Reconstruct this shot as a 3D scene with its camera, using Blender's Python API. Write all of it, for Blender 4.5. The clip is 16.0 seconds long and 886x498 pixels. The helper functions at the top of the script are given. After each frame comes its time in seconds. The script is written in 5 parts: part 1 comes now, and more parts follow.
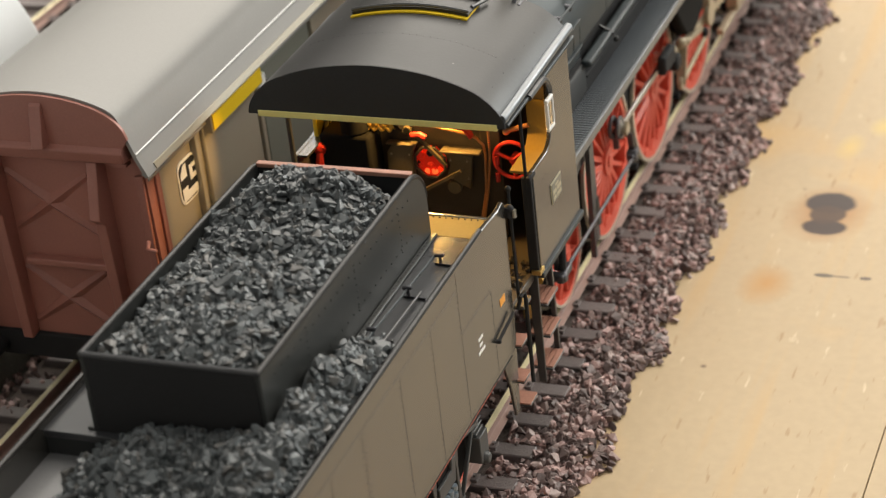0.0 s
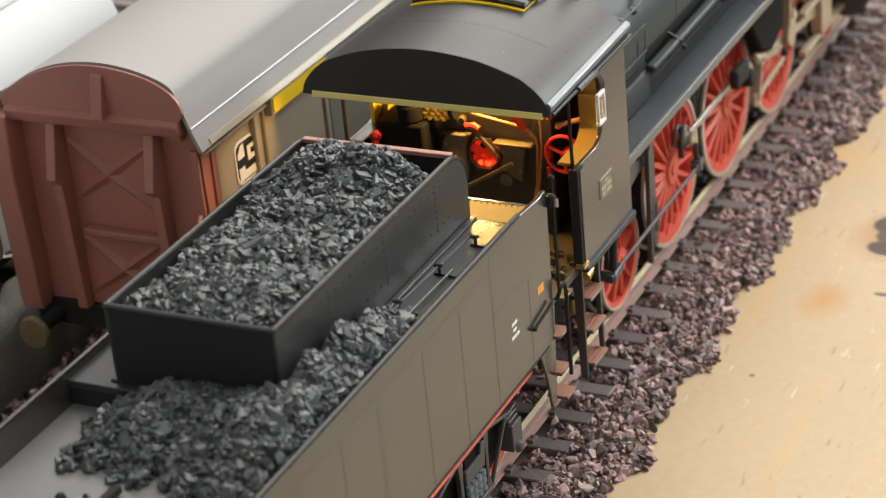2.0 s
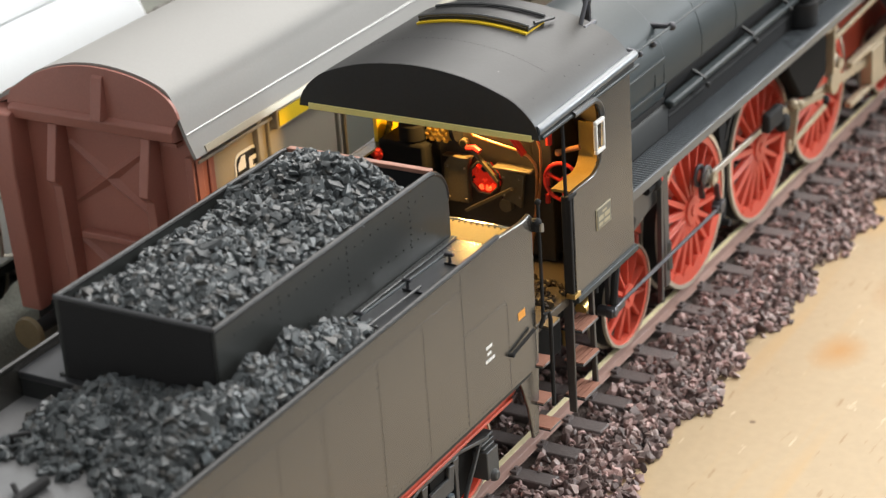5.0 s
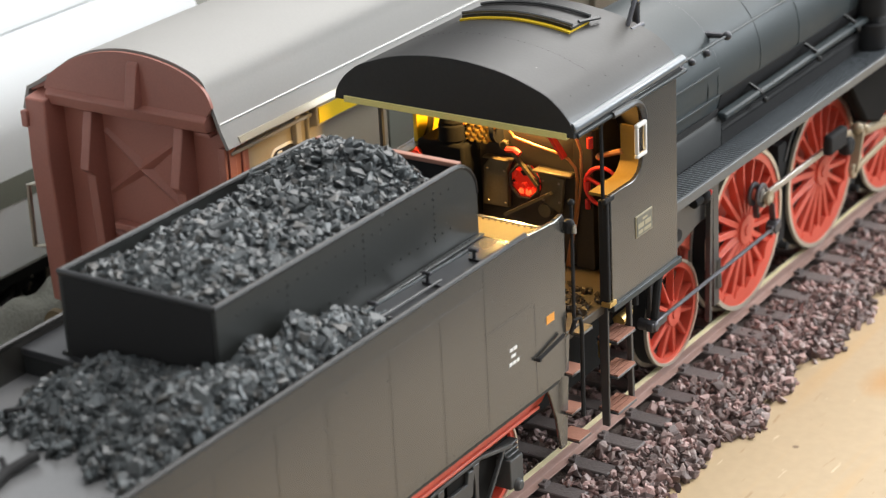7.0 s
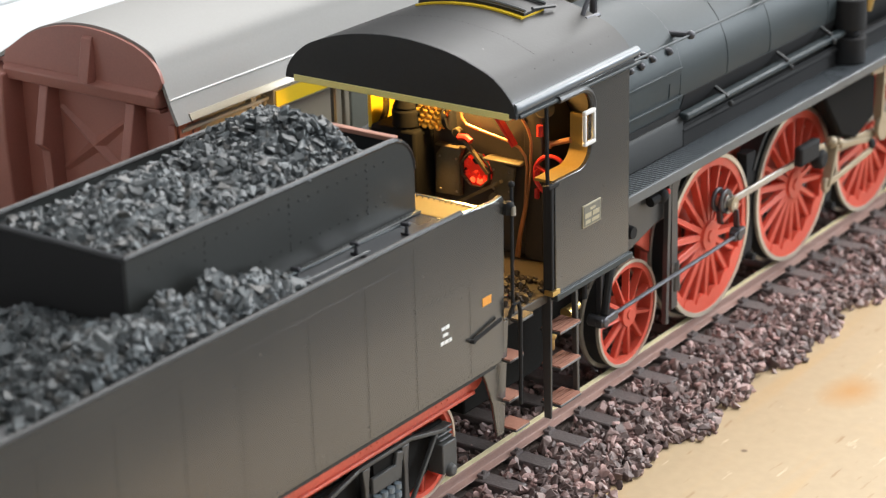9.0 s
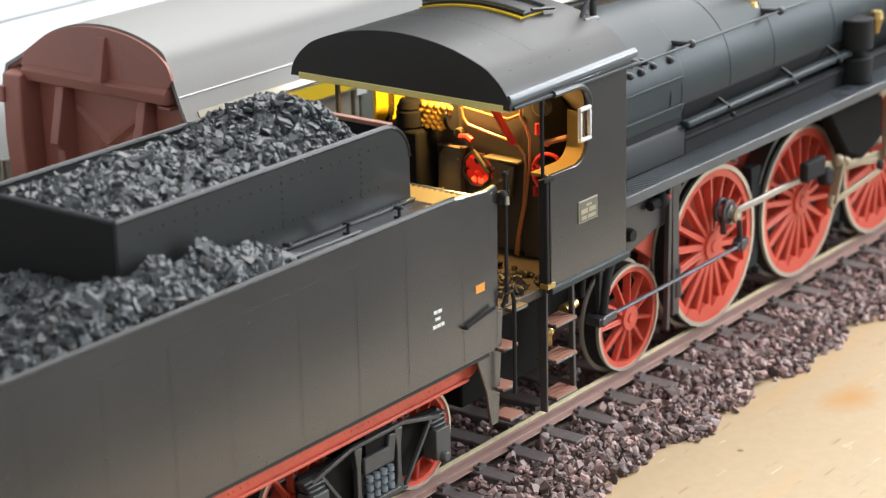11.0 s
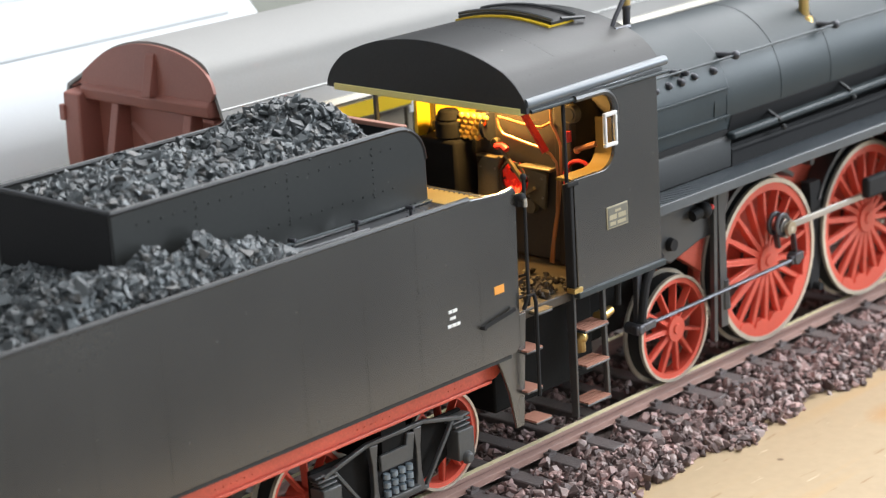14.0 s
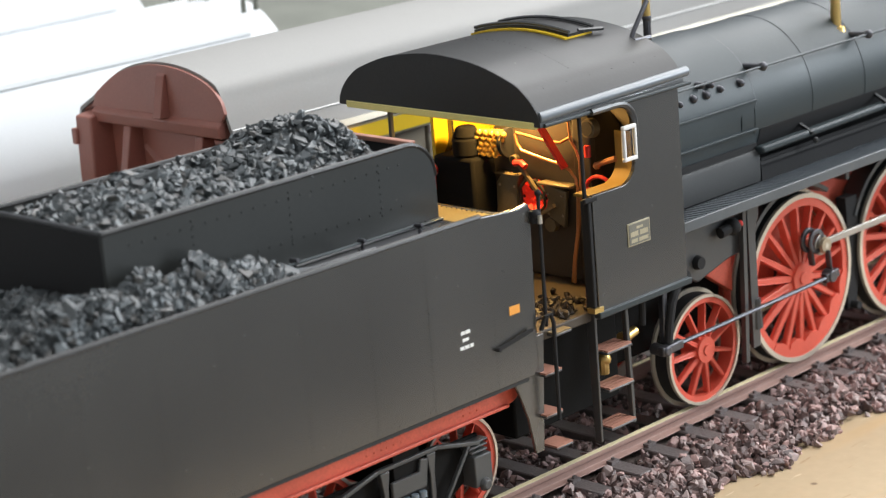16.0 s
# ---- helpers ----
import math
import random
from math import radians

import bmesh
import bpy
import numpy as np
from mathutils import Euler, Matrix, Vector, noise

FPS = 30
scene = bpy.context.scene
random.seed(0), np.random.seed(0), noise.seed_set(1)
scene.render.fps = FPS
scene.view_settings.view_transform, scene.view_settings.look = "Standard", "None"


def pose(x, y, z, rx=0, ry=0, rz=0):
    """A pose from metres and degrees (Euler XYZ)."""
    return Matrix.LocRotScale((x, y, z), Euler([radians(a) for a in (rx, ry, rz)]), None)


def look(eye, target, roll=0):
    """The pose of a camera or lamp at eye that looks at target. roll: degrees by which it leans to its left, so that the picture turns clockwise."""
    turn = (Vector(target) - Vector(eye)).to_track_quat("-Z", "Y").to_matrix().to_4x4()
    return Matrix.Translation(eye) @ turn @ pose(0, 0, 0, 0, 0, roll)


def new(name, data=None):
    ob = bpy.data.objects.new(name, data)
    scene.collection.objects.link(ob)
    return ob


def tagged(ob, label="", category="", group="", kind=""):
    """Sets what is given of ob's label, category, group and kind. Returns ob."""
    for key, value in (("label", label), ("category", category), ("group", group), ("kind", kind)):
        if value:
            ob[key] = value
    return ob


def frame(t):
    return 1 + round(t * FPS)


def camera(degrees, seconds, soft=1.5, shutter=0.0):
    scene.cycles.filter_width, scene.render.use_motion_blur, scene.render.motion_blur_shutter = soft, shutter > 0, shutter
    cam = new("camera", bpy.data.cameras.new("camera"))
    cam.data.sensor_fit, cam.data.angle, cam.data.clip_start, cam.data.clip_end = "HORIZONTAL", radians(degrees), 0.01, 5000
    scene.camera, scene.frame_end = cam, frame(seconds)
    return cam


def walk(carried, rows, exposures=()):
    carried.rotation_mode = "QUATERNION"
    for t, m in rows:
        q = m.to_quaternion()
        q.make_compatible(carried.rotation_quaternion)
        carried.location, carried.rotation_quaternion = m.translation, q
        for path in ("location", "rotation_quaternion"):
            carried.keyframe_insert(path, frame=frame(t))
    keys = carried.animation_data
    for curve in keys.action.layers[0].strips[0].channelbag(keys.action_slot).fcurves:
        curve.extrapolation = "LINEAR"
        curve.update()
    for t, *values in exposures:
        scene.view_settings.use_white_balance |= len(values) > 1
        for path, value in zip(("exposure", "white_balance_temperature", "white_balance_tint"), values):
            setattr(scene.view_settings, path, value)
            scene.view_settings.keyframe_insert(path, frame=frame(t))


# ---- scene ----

# Model railway at 1:87. All lengths below are written in millimetres; MM turns them into metres.
# x runs along the track towards the engine's chimney, y to the engine's left, z = 0 is the rail top.
MM = 0.001
cam = camera(23.2, 16.0, soft=1.25)
cam.data.dof.use_dof = True
cam.data.dof.focus_distance = 0.258
cam.data.dof.aperture_fstop = 48.0
PATH = [
    (0, (-214.48, -99.42, 154.93), (11.10, -1.56, 21.01), -6.75),
    (0.5, (-214.79, -100.96, 153.89), (10.30, -0.86, 20.79), -6.59),
    (1, (-217.82, -104.29, 152.73), (6.68, 0.17, 22.02), -6.35),
    (1.5, (-219.37, -108.47, 150.08), (4.05, 0.95, 21.58), -6.04),
    (2, (-215.49, -112.39, 146.86), (6.48, 3.33, 21.41), -5.63),
    (2.5, (-213.11, -115.67, 144.34), (7.61, 4.53, 20.91), -5.21),
    (3, (-213.24, -119.45, 142.55), (6.39, 4.42, 20.81), -4.83),
    (3.5, (-212.06, -123.05, 141.52), (6.67, 3.60, 21.02), -4.66),
    (4, (-209.41, -125.91, 141.22), (8.83, 3.06, 22.33), -4.50),
    (6.5, (-200.47, -131.27, 131.77), (12.79, 11.58, 19.92), -3.29),
    (7, (-197.35, -134.08, 128.83), (14.63, 13.01, 20.06), -3.08),
    (7.5, (-193.20, -136.61, 126.46), (18.04, 12.67, 19.26), -2.81),
    (8, (-190.27, -139.71, 124.20), (20.61, 11.70, 19.30), -2.43),
    (8.5, (-191.21, -142.34, 121.94), (19.29, 11.47, 19.78), -2.15),
    (9, (-191.50, -145.94, 118.07), (19.24, 8.83, 17.89), -1.53),
    (11.5, (-197.14, -165.23, 107.73), (11.07, 1.64, 22.88), -1.48),
    (12, (-200.09, -174.33, 107.05), (5.17, -2.72, 24.52), -1.80),
    (12.5, (-199.17, -176.88, 104.84), (3.40, -1.74, 23.02), -2.07),
    (13, (-195.04, -177.25, 102.42), (4.19, 2.32, 22.05), -2.53),
    (13.5, (-190.18, -178.93, 102.83), (5.98, 4.17, 22.89), -2.98),
    (14, (-184.25, -178.87, 100.55), (9.17, 7.87, 22.33), -3.43),
    (14.5, (-180.46, -179.29, 98.87), (11.21, 10.15, 22.86), -3.80),
    (15, (-178.66, -183.70, 95.55), (10.63, 8.72, 21.09), -4.19),
    (15.5, (-176.59, -182.90, 95.38), (11.92, 10.51, 21.52), -4.46),
    (16, (-174.30, -178.60, 96.20), (13.63, 15.60, 22.93), -4.71),
]
walk(cam, [(t, look(Vector(eye) * MM, Vector(target) * MM, roll)) for t, eye, target, roll in PATH],
     exposures=[(0, -0.20, 7300, 10), (2, -0.06, 6950, 10), (4, 0.04, 6800, 10), (7, 0.13, 6600, 10), (12, 0.2, 6400, 10), (14, 0.22, 6300, 10), (16, 0.1, 6400, 10)])

# ---- light: a soft lit room, with unseen ceiling and window lamps added ----
world = bpy.data.worlds.new("room_light")
scene.world = world
world.use_nodes = True
wn = world.node_tree.nodes
wn["Background"].inputs[0].default_value = (0.90, 0.955, 1.0, 1)
wn["Background"].inputs[1].default_value = 0.60


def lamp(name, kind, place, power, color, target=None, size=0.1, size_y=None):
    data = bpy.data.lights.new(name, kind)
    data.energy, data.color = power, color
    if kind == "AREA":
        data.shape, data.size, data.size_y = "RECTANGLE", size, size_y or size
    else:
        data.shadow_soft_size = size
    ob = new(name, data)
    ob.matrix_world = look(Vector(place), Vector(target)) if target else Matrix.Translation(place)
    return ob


# area lamps for sources out of view, placed by the highlights they give
lamp("unseen_ceiling_light", "AREA", (0.85, -0.15, 1.05), 43.0, (0.99, 0.98, 0.97), (0.02, 0, 0), 1.9, 1.6)
lamp("unseen_window_light", "AREA", (3.45, -2.25, 1.10), 130.0, (0.84, 0.93, 1.0), (0.02, 0, 0), 1.3, 1.1)
cab_lamp = lamp("cab_lamp", "SPOT", (0.0134, 0.0010, 0.0455), 0.040, (1.0, 0.58, 0.17), size=0.0012)
cab_lamp.data.spot_size, cab_lamp.data.spot_blend = radians(160), 0.25


# ---- materials ----
def mat(name, color, rough=0.5, metal=0.0, vary=0.15, grain=2.0, bump=0.05, fine=0.3, spec=0.5, island=0.0, piece=0.0, ior=1.5, dust=0.0):
    """A painted or natural surface: colour varied at a large and a fine scale (mm), uneven gloss and a slight relief."""
    m = bpy.data.materials.new(name)
    m.use_nodes = True
    n, link = m.node_tree.nodes, m.node_tree.links.new
    b = n["Principled BSDF"]
    co = n.new("ShaderNodeTexCoord")
    big, small = n.new("ShaderNodeTexNoise"), n.new("ShaderNodeTexNoise")
    big.inputs["Scale"].default_value, big.inputs["Detail"].default_value = 1 / (grain * 4 * MM), 4
    small.inputs["Scale"].default_value, small.inputs["Detail"].default_value = 1 / (fine * MM), 3
    link(co.outputs["Object"], big.inputs["Vector"]), link(co.outputs["Object"], small.inputs["Vector"])
    mix = n.new("ShaderNodeMix")
    mix.data_type, mix.blend_type = "FLOAT", "MIX"
    mix.inputs["Factor"].default_value = 0.35
    link(big.outputs["Fac"], mix.inputs["A"]), link(small.outputs["Fac"], mix.inputs["B"])
    ramp = n.new("ShaderNodeMapRange")
    ramp.inputs["From Min"].default_value, ramp.inputs["From Max"].default_value = 0.3, 0.7
    ramp.inputs["To Min"].default_value, ramp.inputs["To Max"].default_value = 1 - vary, 1 + vary
    link(mix.outputs["Result"], ramp.inputs["Value"])
    value = ramp.outputs["Result"]
    for amount, node, slot in ((island, "ShaderNodeNewGeometry", "Random Per Island"), (piece, "ShaderNodeObjectInfo", "Random")):
        if amount:
            r, k = n.new(node), n.new("ShaderNodeMapRange")
            k.inputs["To Min"].default_value, k.inputs["To Max"].default_value = 1 - amount, 1 + amount
            link(r.outputs[slot], k.inputs["Value"])
            times = n.new("ShaderNodeMath")
            times.operation = "MULTIPLY"
            link(value, times.inputs[0]), link(k.outputs["Result"], times.inputs[1])
            value = times.outputs[0]
    tint = n.new("ShaderNodeMix")
    tint.data_type, tint.blend_type = "RGBA", "MULTIPLY"
    tint.inputs["Factor"].default_value = 1
    tint.inputs["A"].default_value = (*color, 1)
    link(value, tint.inputs["B"])
    link(tint.outputs["Result"], b.inputs["Base Color"])
    if dust:
        # scattered pale specks of dust and worn spots
        spot, cut, over = n.new("ShaderNodeTexVoronoi"), n.new("ShaderNodeMapRange"), n.new("ShaderNodeMix")
        spot.inputs["Scale"].default_value = 1 / (2.6 * MM)
        over.data_type = "RGBA"
        for slot, v in zip(("From Min", "From Max", "To Min", "To Max"), (0.03, 0.055, dust, 0.0)):
            cut.inputs[slot].default_value = v
        link(co.outputs["Object"], spot.inputs["Vector"]), link(spot.outputs["Distance"], cut.inputs["Value"])
        link(cut.outputs["Result"], over.inputs["Factor"]), link(tint.outputs["Result"], over.inputs["A"])
        over.inputs["B"].default_value = (0.30, 0.29, 0.27, 1)
        link(over.outputs["Result"], b.inputs["Base Color"])
    b.inputs["Metallic"].default_value = metal
    b.inputs["Specular IOR Level"].default_value, b.inputs["IOR"].default_value = spec, ior
    gl = n.new("ShaderNodeMapRange")
    gl.inputs["To Min"].default_value, gl.inputs["To Max"].default_value = max(rough - 0.1, 0.05), min(rough + 0.1, 1)
    link(big.outputs["Fac"], gl.inputs["Value"]), link(gl.outputs["Result"], b.inputs["Roughness"])
    if bump:
        bp = n.new("ShaderNodeBump")
        bp.inputs["Strength"].default_value, bp.inputs["Distance"].default_value = bump * 4, fine * MM * 0.5
        link(small.outputs["Fac"], bp.inputs["Height"]), link(bp.outputs["Normal"], b.inputs["Normal"])
    return m


def glow(name, color, strength):
    m = bpy.data.materials.new(name)
    m.use_nodes = True
    b = m.node_tree.nodes["Principled BSDF"]
    b.inputs["Base Color"].default_value = (*color, 1)
    b.inputs["Emission Color"].default_value = (*color, 1)
    b.inputs["Emission Strength"].default_value = strength
    return m


def plywood():
    """Bare plywood: pale, with faint long grain along x, stains and two scorched knots."""
    m = mat("plywood", (0.455, 0.345, 0.215), 0.5, vary=0.08, grain=14, fine=1.5, bump=0.008, spec=0.3)
    n, link = m.node_tree.nodes, m.node_tree.links.new
    b = n["Principled BSDF"]
    base = b.inputs["Base Color"].links[0].from_socket
    co = n.new("ShaderNodeTexCoord")
    mp = n.new("ShaderNodeMapping")
    mp.inputs["Scale"].default_value = (18, 260, 260)
    grain = n.new("ShaderNodeTexNoise")
    grain.inputs["Scale"].default_value, grain.inputs["Detail"].default_value = 1.0, 6
    link(co.outputs["Object"], mp.inputs["Vector"]), link(mp.outputs["Vector"], grain.inputs["Vector"])
    out = base

    def over(fac, color):
        nonlocal out
        k = n.new("ShaderNodeMix")
        k.data_type = "RGBA"
        link(fac, k.inputs["Factor"]), link(out, k.inputs["A"])
        k.inputs["B"].default_value = (*color, 1)
        out = k.outputs["Result"]

    def ranged(src, a, c, lo, hi):
        k = n.new("ShaderNodeMapRange")
        for name, v in zip(("From Min", "From Max", "To Min", "To Max"), (a, c, lo, hi)):
            k.inputs[name].default_value = v
        link(src, k.inputs["Value"])
        return k.outputs["Result"]

    over(ranged(grain.outputs["Fac"], 0.5, 0.75, 0, 0.5), (0.54, 0.345, 0.155))
    blot = n.new("ShaderNodeTexNoise")
    blot.inputs["Scale"].default_value, blot.inputs["Detail"].default_value = 28, 3
    link(co.outputs["Object"], blot.inputs["Vector"])
    over(ranged(blot.outputs["Fac"], 0.56, 0.72, 0, 0.55), (0.62, 0.36, 0.12))
    # short fibres and dents along the grain
    mp2 = n.new("ShaderNodeMapping")
    mp2.inputs["Scale"].default_value = (170, 900, 900)
    fibre = n.new("ShaderNodeTexNoise")
    fibre.inputs["Scale"].default_value, fibre.inputs["Detail"].default_value = 1.0, 2
    link(co.outputs["Object"], mp2.inputs["Vector"]), link(mp2.outputs["Vector"], fibre.inputs["Vector"])
    over(ranged(fibre.outputs["Fac"], 0.67, 0.75, 0, 0.55), (0.30, 0.17, 0.07))
    over(ranged(fibre.outputs["Fac"], 0.30, 0.24, 0, 0.4), (0.78, 0.66, 0.46))
    # dark flecks
    fleck = n.new("ShaderNodeTexVoronoi")
    fleck.inputs["Scale"].default_value = 95
    link(co.outputs["Object"], fleck.inputs["Vector"])
    over(ranged(fleck.outputs["Distance"], 0.03, 0.055, 0.75, 0), (0.12, 0.07, 0.04))
    # scorched knots and brown stains: x, y, half length, half width, strength, colour
    wob = n.new("ShaderNodeTexNoise")
    wob.inputs["Scale"].default_value = 220
    link(co.outputs["Object"], wob.inputs["Vector"])
    for x, y, a, w, s, c in ((75.2, -38.3, 9.8, 7.2, 0.9, (0.36, 0.16, 0.045)), (98, -37.5, 5, 2.5, 0.4, (0.75, 0.50, 0.10)), (106, -41.5, 4, 2.5, 0.35, (0.80, 0.58, 0.10)),
                             (78.6, -38.2, 3.5, 4.1, 0.97, (0.040, 0.026, 0.024)), (70.8, -38.6, 2.5, 3.7, 0.97, (0.045, 0.028, 0.024)),
                             (74.8, -38.4, 3.2, 2.9, 0.95, (0.07, 0.040, 0.026)), (52.5, -33.8, 6.5, 4.2, 0.75, (0.46, 0.22, 0.05)), (56.4, -41.6, 0.6, 1.6, 0.95, (0.10, 0.08, 0.06)),
                             (56.4, -44.0, 0.25, 1.6, 0.95, (0.14, 0.11, 0.08)), (56.5, -47.6, 0.5, 0.9, 0.95, (0.12, 0.09, 0.07))):
        mv = n.new("ShaderNodeVectorMath")
        mv.operation = "SUBTRACT"
        mv.inputs[1].default_value = (x * MM, y * MM, -4.75 * MM)
        link(co.outputs["Object"], mv.inputs[0])
        sc = n.new("ShaderNodeVectorMath")
        sc.operation = "MULTIPLY"
        sc.inputs[1].default_value = (1 / (a * MM), 1 / (w * MM), 0)
        link(mv.outputs[0], sc.inputs[0])
        ln = n.new("ShaderNodeVectorMath")
        ln.operation = "LENGTH"
        link(sc.outputs[0], ln.inputs[0])
        ad = n.new("ShaderNodeMath")
        ad.operation = "MULTIPLY_ADD"
        ad.inputs[1].default_value = 0.35
        link(wob.outputs["Fac"], ad.inputs[0]), link(ln.outputs["Value"], ad.inputs[2])
        soft = 0.14 if s > 0.9 else 0.9
        over(ranged(ad.outputs[0], 1.15 - soft, 1.2, s, 0), c)
    link(out, b.inputs["Base Color"])
    return m


BLACK = mat("satin_black_paint", (0.040, 0.041, 0.042), 0.40, spec=0.8, vary=0.12, grain=3, bump=0.012, fine=0.4)
BUNKER = mat("bunker_black_paint", (0.030, 0.032, 0.031), 0.36, dust=0.2, vary=0.14, grain=5, bump=0.004, fine=0.45)
TENDER = mat("dark_grey_paint", (0.039, 0.037, 0.033), 0.24, ior=1.9, dust=0.2, vary=0.14, grain=5, bump=0.003, fine=0.45)
ROOFB = mat("roof_black_paint", (0.018, 0.0172, 0.0168), 0.38, spec=0.37, dust=0.5, vary=0.10, grain=4, bump=0.010, fine=0.4)
BOILER = mat("boiler_grey_paint", (0.028, 0.038, 0.042), 0.46, spec=0.42, vary=0.14, grain=4, bump=0.012, fine=0.4)
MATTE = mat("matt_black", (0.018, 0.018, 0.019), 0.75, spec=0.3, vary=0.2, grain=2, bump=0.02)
# deepest black, with the shade of cab and underframe recesses in it
SHADEBLACK = mat("deep_shade_black", (0.012, 0.0115, 0.011), 0.9, spec=0.12, vary=0.3, grain=2, bump=0.02)
PLATEGREY = mat("plate_grey_green", (0.17, 0.165, 0.135), 0.45, vary=0.1, grain=1)
# lightened tone: bluish highlights of eave rails and tread ribs are in it
EAVE = mat("blue_highlight_grey", (0.15, 0.17, 0.19), 0.3, spec=0.8, vary=0.1, grain=3, bump=0.01)
# tan that carries the cab lamp's golden light on deck front and ledge
LAMPTAN = mat("lamplit_tan", (0.33, 0.20, 0.045), 0.6, spec=0.2, vary=0.12, grain=2, bump=0.02)
DECK = mat("tender_deck_grey", (0.042, 0.043, 0.046), 0.30, dust=0.4, spec=0.5, vary=0.12, grain=4, bump=0.01)
# glossy rear deck, base raised so part of its reflection is in the colour
REARDECK = mat("glossy_sheen_grey", (0.165, 0.165, 0.168), 0.2, ior=1.9, vary=0.12, grain=4, bump=0.006)
BOARDEDGE = mat("grey_edge_paint", (0.095, 0.105, 0.112), 0.32, spec=0.7, vary=0.2, grain=3, bump=0.01)
SPRING = mat("pale_spring_steel", (0.22, 0.27, 0.31), 0.35, metal=0.3, vary=0.2, grain=1, bump=0.02)
RED = mat("signal_red_paint", (0.74, 0.118, 0.074), 0.40, vary=0.12, grain=2, bump=0.02)
BUFFERRED = mat("frame_red_paint", (0.64, 0.112, 0.066), 0.42, vary=0.28, grain=3, bump=0.02)
VALVERED = mat("valve_red", (0.75, 0.04, 0.03), 0.4, vary=0.1, grain=1)
STEEL = mat("bright_steel", (0.62, 0.58, 0.50), 0.32, metal=0.9, vary=0.12, grain=1.5, bump=0.02)
TYRE = mat("tyre_steel", (0.66, 0.60, 0.50), 0.38, metal=0.6, vary=0.1, grain=1.5, bump=0.02)
ROD = mat("rod_grey_steel", (0.42, 0.40, 0.37), 0.35, metal=0.8, vary=0.15, grain=1.5, bump=0.02)
DARKSTEEL = mat("dark_burnished_steel", (0.10, 0.10, 0.11), 0.4, metal=0.7, vary=0.2, grain=1.5, bump=0.02)
GREYMETAL = mat("grey_painted_metal", (0.062, 0.064, 0.064), 0.42, vary=0.18, grain=2, bump=0.02)
LINKTAN = mat("tan_link_metal", (0.40, 0.33, 0.23), 0.4, metal=0.3, vary=0.15, grain=1.5, bump=0.02)
BRASS = mat("brass", (0.72, 0.50, 0.18), 0.35, metal=0.9, vary=0.12, grain=1, bump=0.02)
COPPER = mat("copper_pipe", (0.56, 0.24, 0.09), 0.35, metal=0.3, vary=0.12, grain=1)
GOLD = mat("gold_paint", (0.80, 0.50, 0.10), 0.35, metal=0.35, vary=0.12, grain=1, bump=0.02)
CABBROWN = mat("dark_brown_cab_paint", (0.056, 0.043, 0.030), 0.5, vary=0.2, grain=2, bump=0.03)
BRONZE = mat("dull_bronze_plate", (0.18, 0.138, 0.078), 0.45, metal=0.2, vary=0.2, grain=1, bump=0.04)
DULLBLACK = mat("dull_black_paint", (0.020, 0.0215, 0.022), 0.6, vary=0.25, grain=3, bump=0.03)
PLATE = mat("plate_beige", (0.42, 0.37, 0.25), 0.45, vary=0.1, grain=1)
CREAM = mat("pale_yellow_edge", (0.84, 0.76, 0.29), 0.5, vary=0.08, grain=2)
WHITE = mat("white_print", (0.82, 0.82, 0.80), 0.5, vary=0.04, grain=2, bump=0)
ORANGE = mat("orange_print", (0.85, 0.36, 0.06), 0.5, vary=0.05, bump=0)
YELLOW = mat("yellow_paint", (0.80, 0.54, 0.02), 0.45, vary=0.05, grain=3, bump=0.01)
WOODSTEP = mat("red_brown_step", (0.40, 0.19, 0.135), 0.5, vary=0.2, grain=1, bump=0.06)
BROWN = mat("wagon_oxide_brown", (0.375, 0.152, 0.118), 0.42, vary=0.12, grain=4, bump=0.02)
SILVER = mat("wagon_silver_roof", (0.31, 0.303, 0.29), 0.6, spec=0.28, vary=0.05, grain=8, bump=0.012, fine=0.35)
SIDE = mat("wagon_side_grey", (0.40, 0.36, 0.28), 0.35, metal=0.2, vary=0.08, grain=6, bump=0.01)
ROOFGLINT = mat("pale_roof_glint", (0.70, 0.70, 0.69), 0.35, vary=0.04, grain=8, bump=0.01)
LIGHTROOF = mat("white_vehicle_paint", (0.62, 0.64, 0.655), 0.5, spec=0.3, vary=0.04, grain=10, bump=0.005)
GREYBODY = mat("grey_green_body", (0.19, 0.20, 0.17), 0.4, vary=0.08, grain=8, bump=0.01)
RAILSIDE = mat("rusty_rail", (0.36, 0.225, 0.19), 0.42, vary=0.15, grain=2, bump=0.05)
# bright plain colour in place of the golden reflection on the rail head
RAILTOP = mat("polished_rail_glint", (0.95, 0.84, 0.54), 0.35, metal=0.0, vary=0.12, grain=3, bump=0.02)
SLEEPER = mat("grey_brown_sleeper", (0.165, 0.140, 0.136), 0.5, vary=0.25, grain=1.2, bump=0.15, piece=0.2)
BALLAST = mat("ballast_stone", (0.275, 0.182, 0.168), 0.5, vary=0.25, grain=0.6, fine=0.25, bump=0.12, island=0.8)
BED = mat("ballast_bed", (0.09, 0.068, 0.060), 0.8, vary=0.35, grain=0.8, fine=0.4, bump=0.3)
COAL = mat("coal", (0.060, 0.069, 0.073), 0.42, vary=0.3, grain=0.4, fine=0.22, bump=0.10, island=0.5, spec=0.75)
MAT = mat("grey_green_scatter", (0.16, 0.165, 0.14), 0.85, vary=0.3, grain=5, fine=0.5, bump=0.2)
FLOORC = mat("dark_floor", (0.10, 0.09, 0.08), 0.6, vary=0.2, grain=40, fine=4, bump=0.05)
FIRE = glow("fire_glow", (0.85, 0.03, 0.012), 0.2)
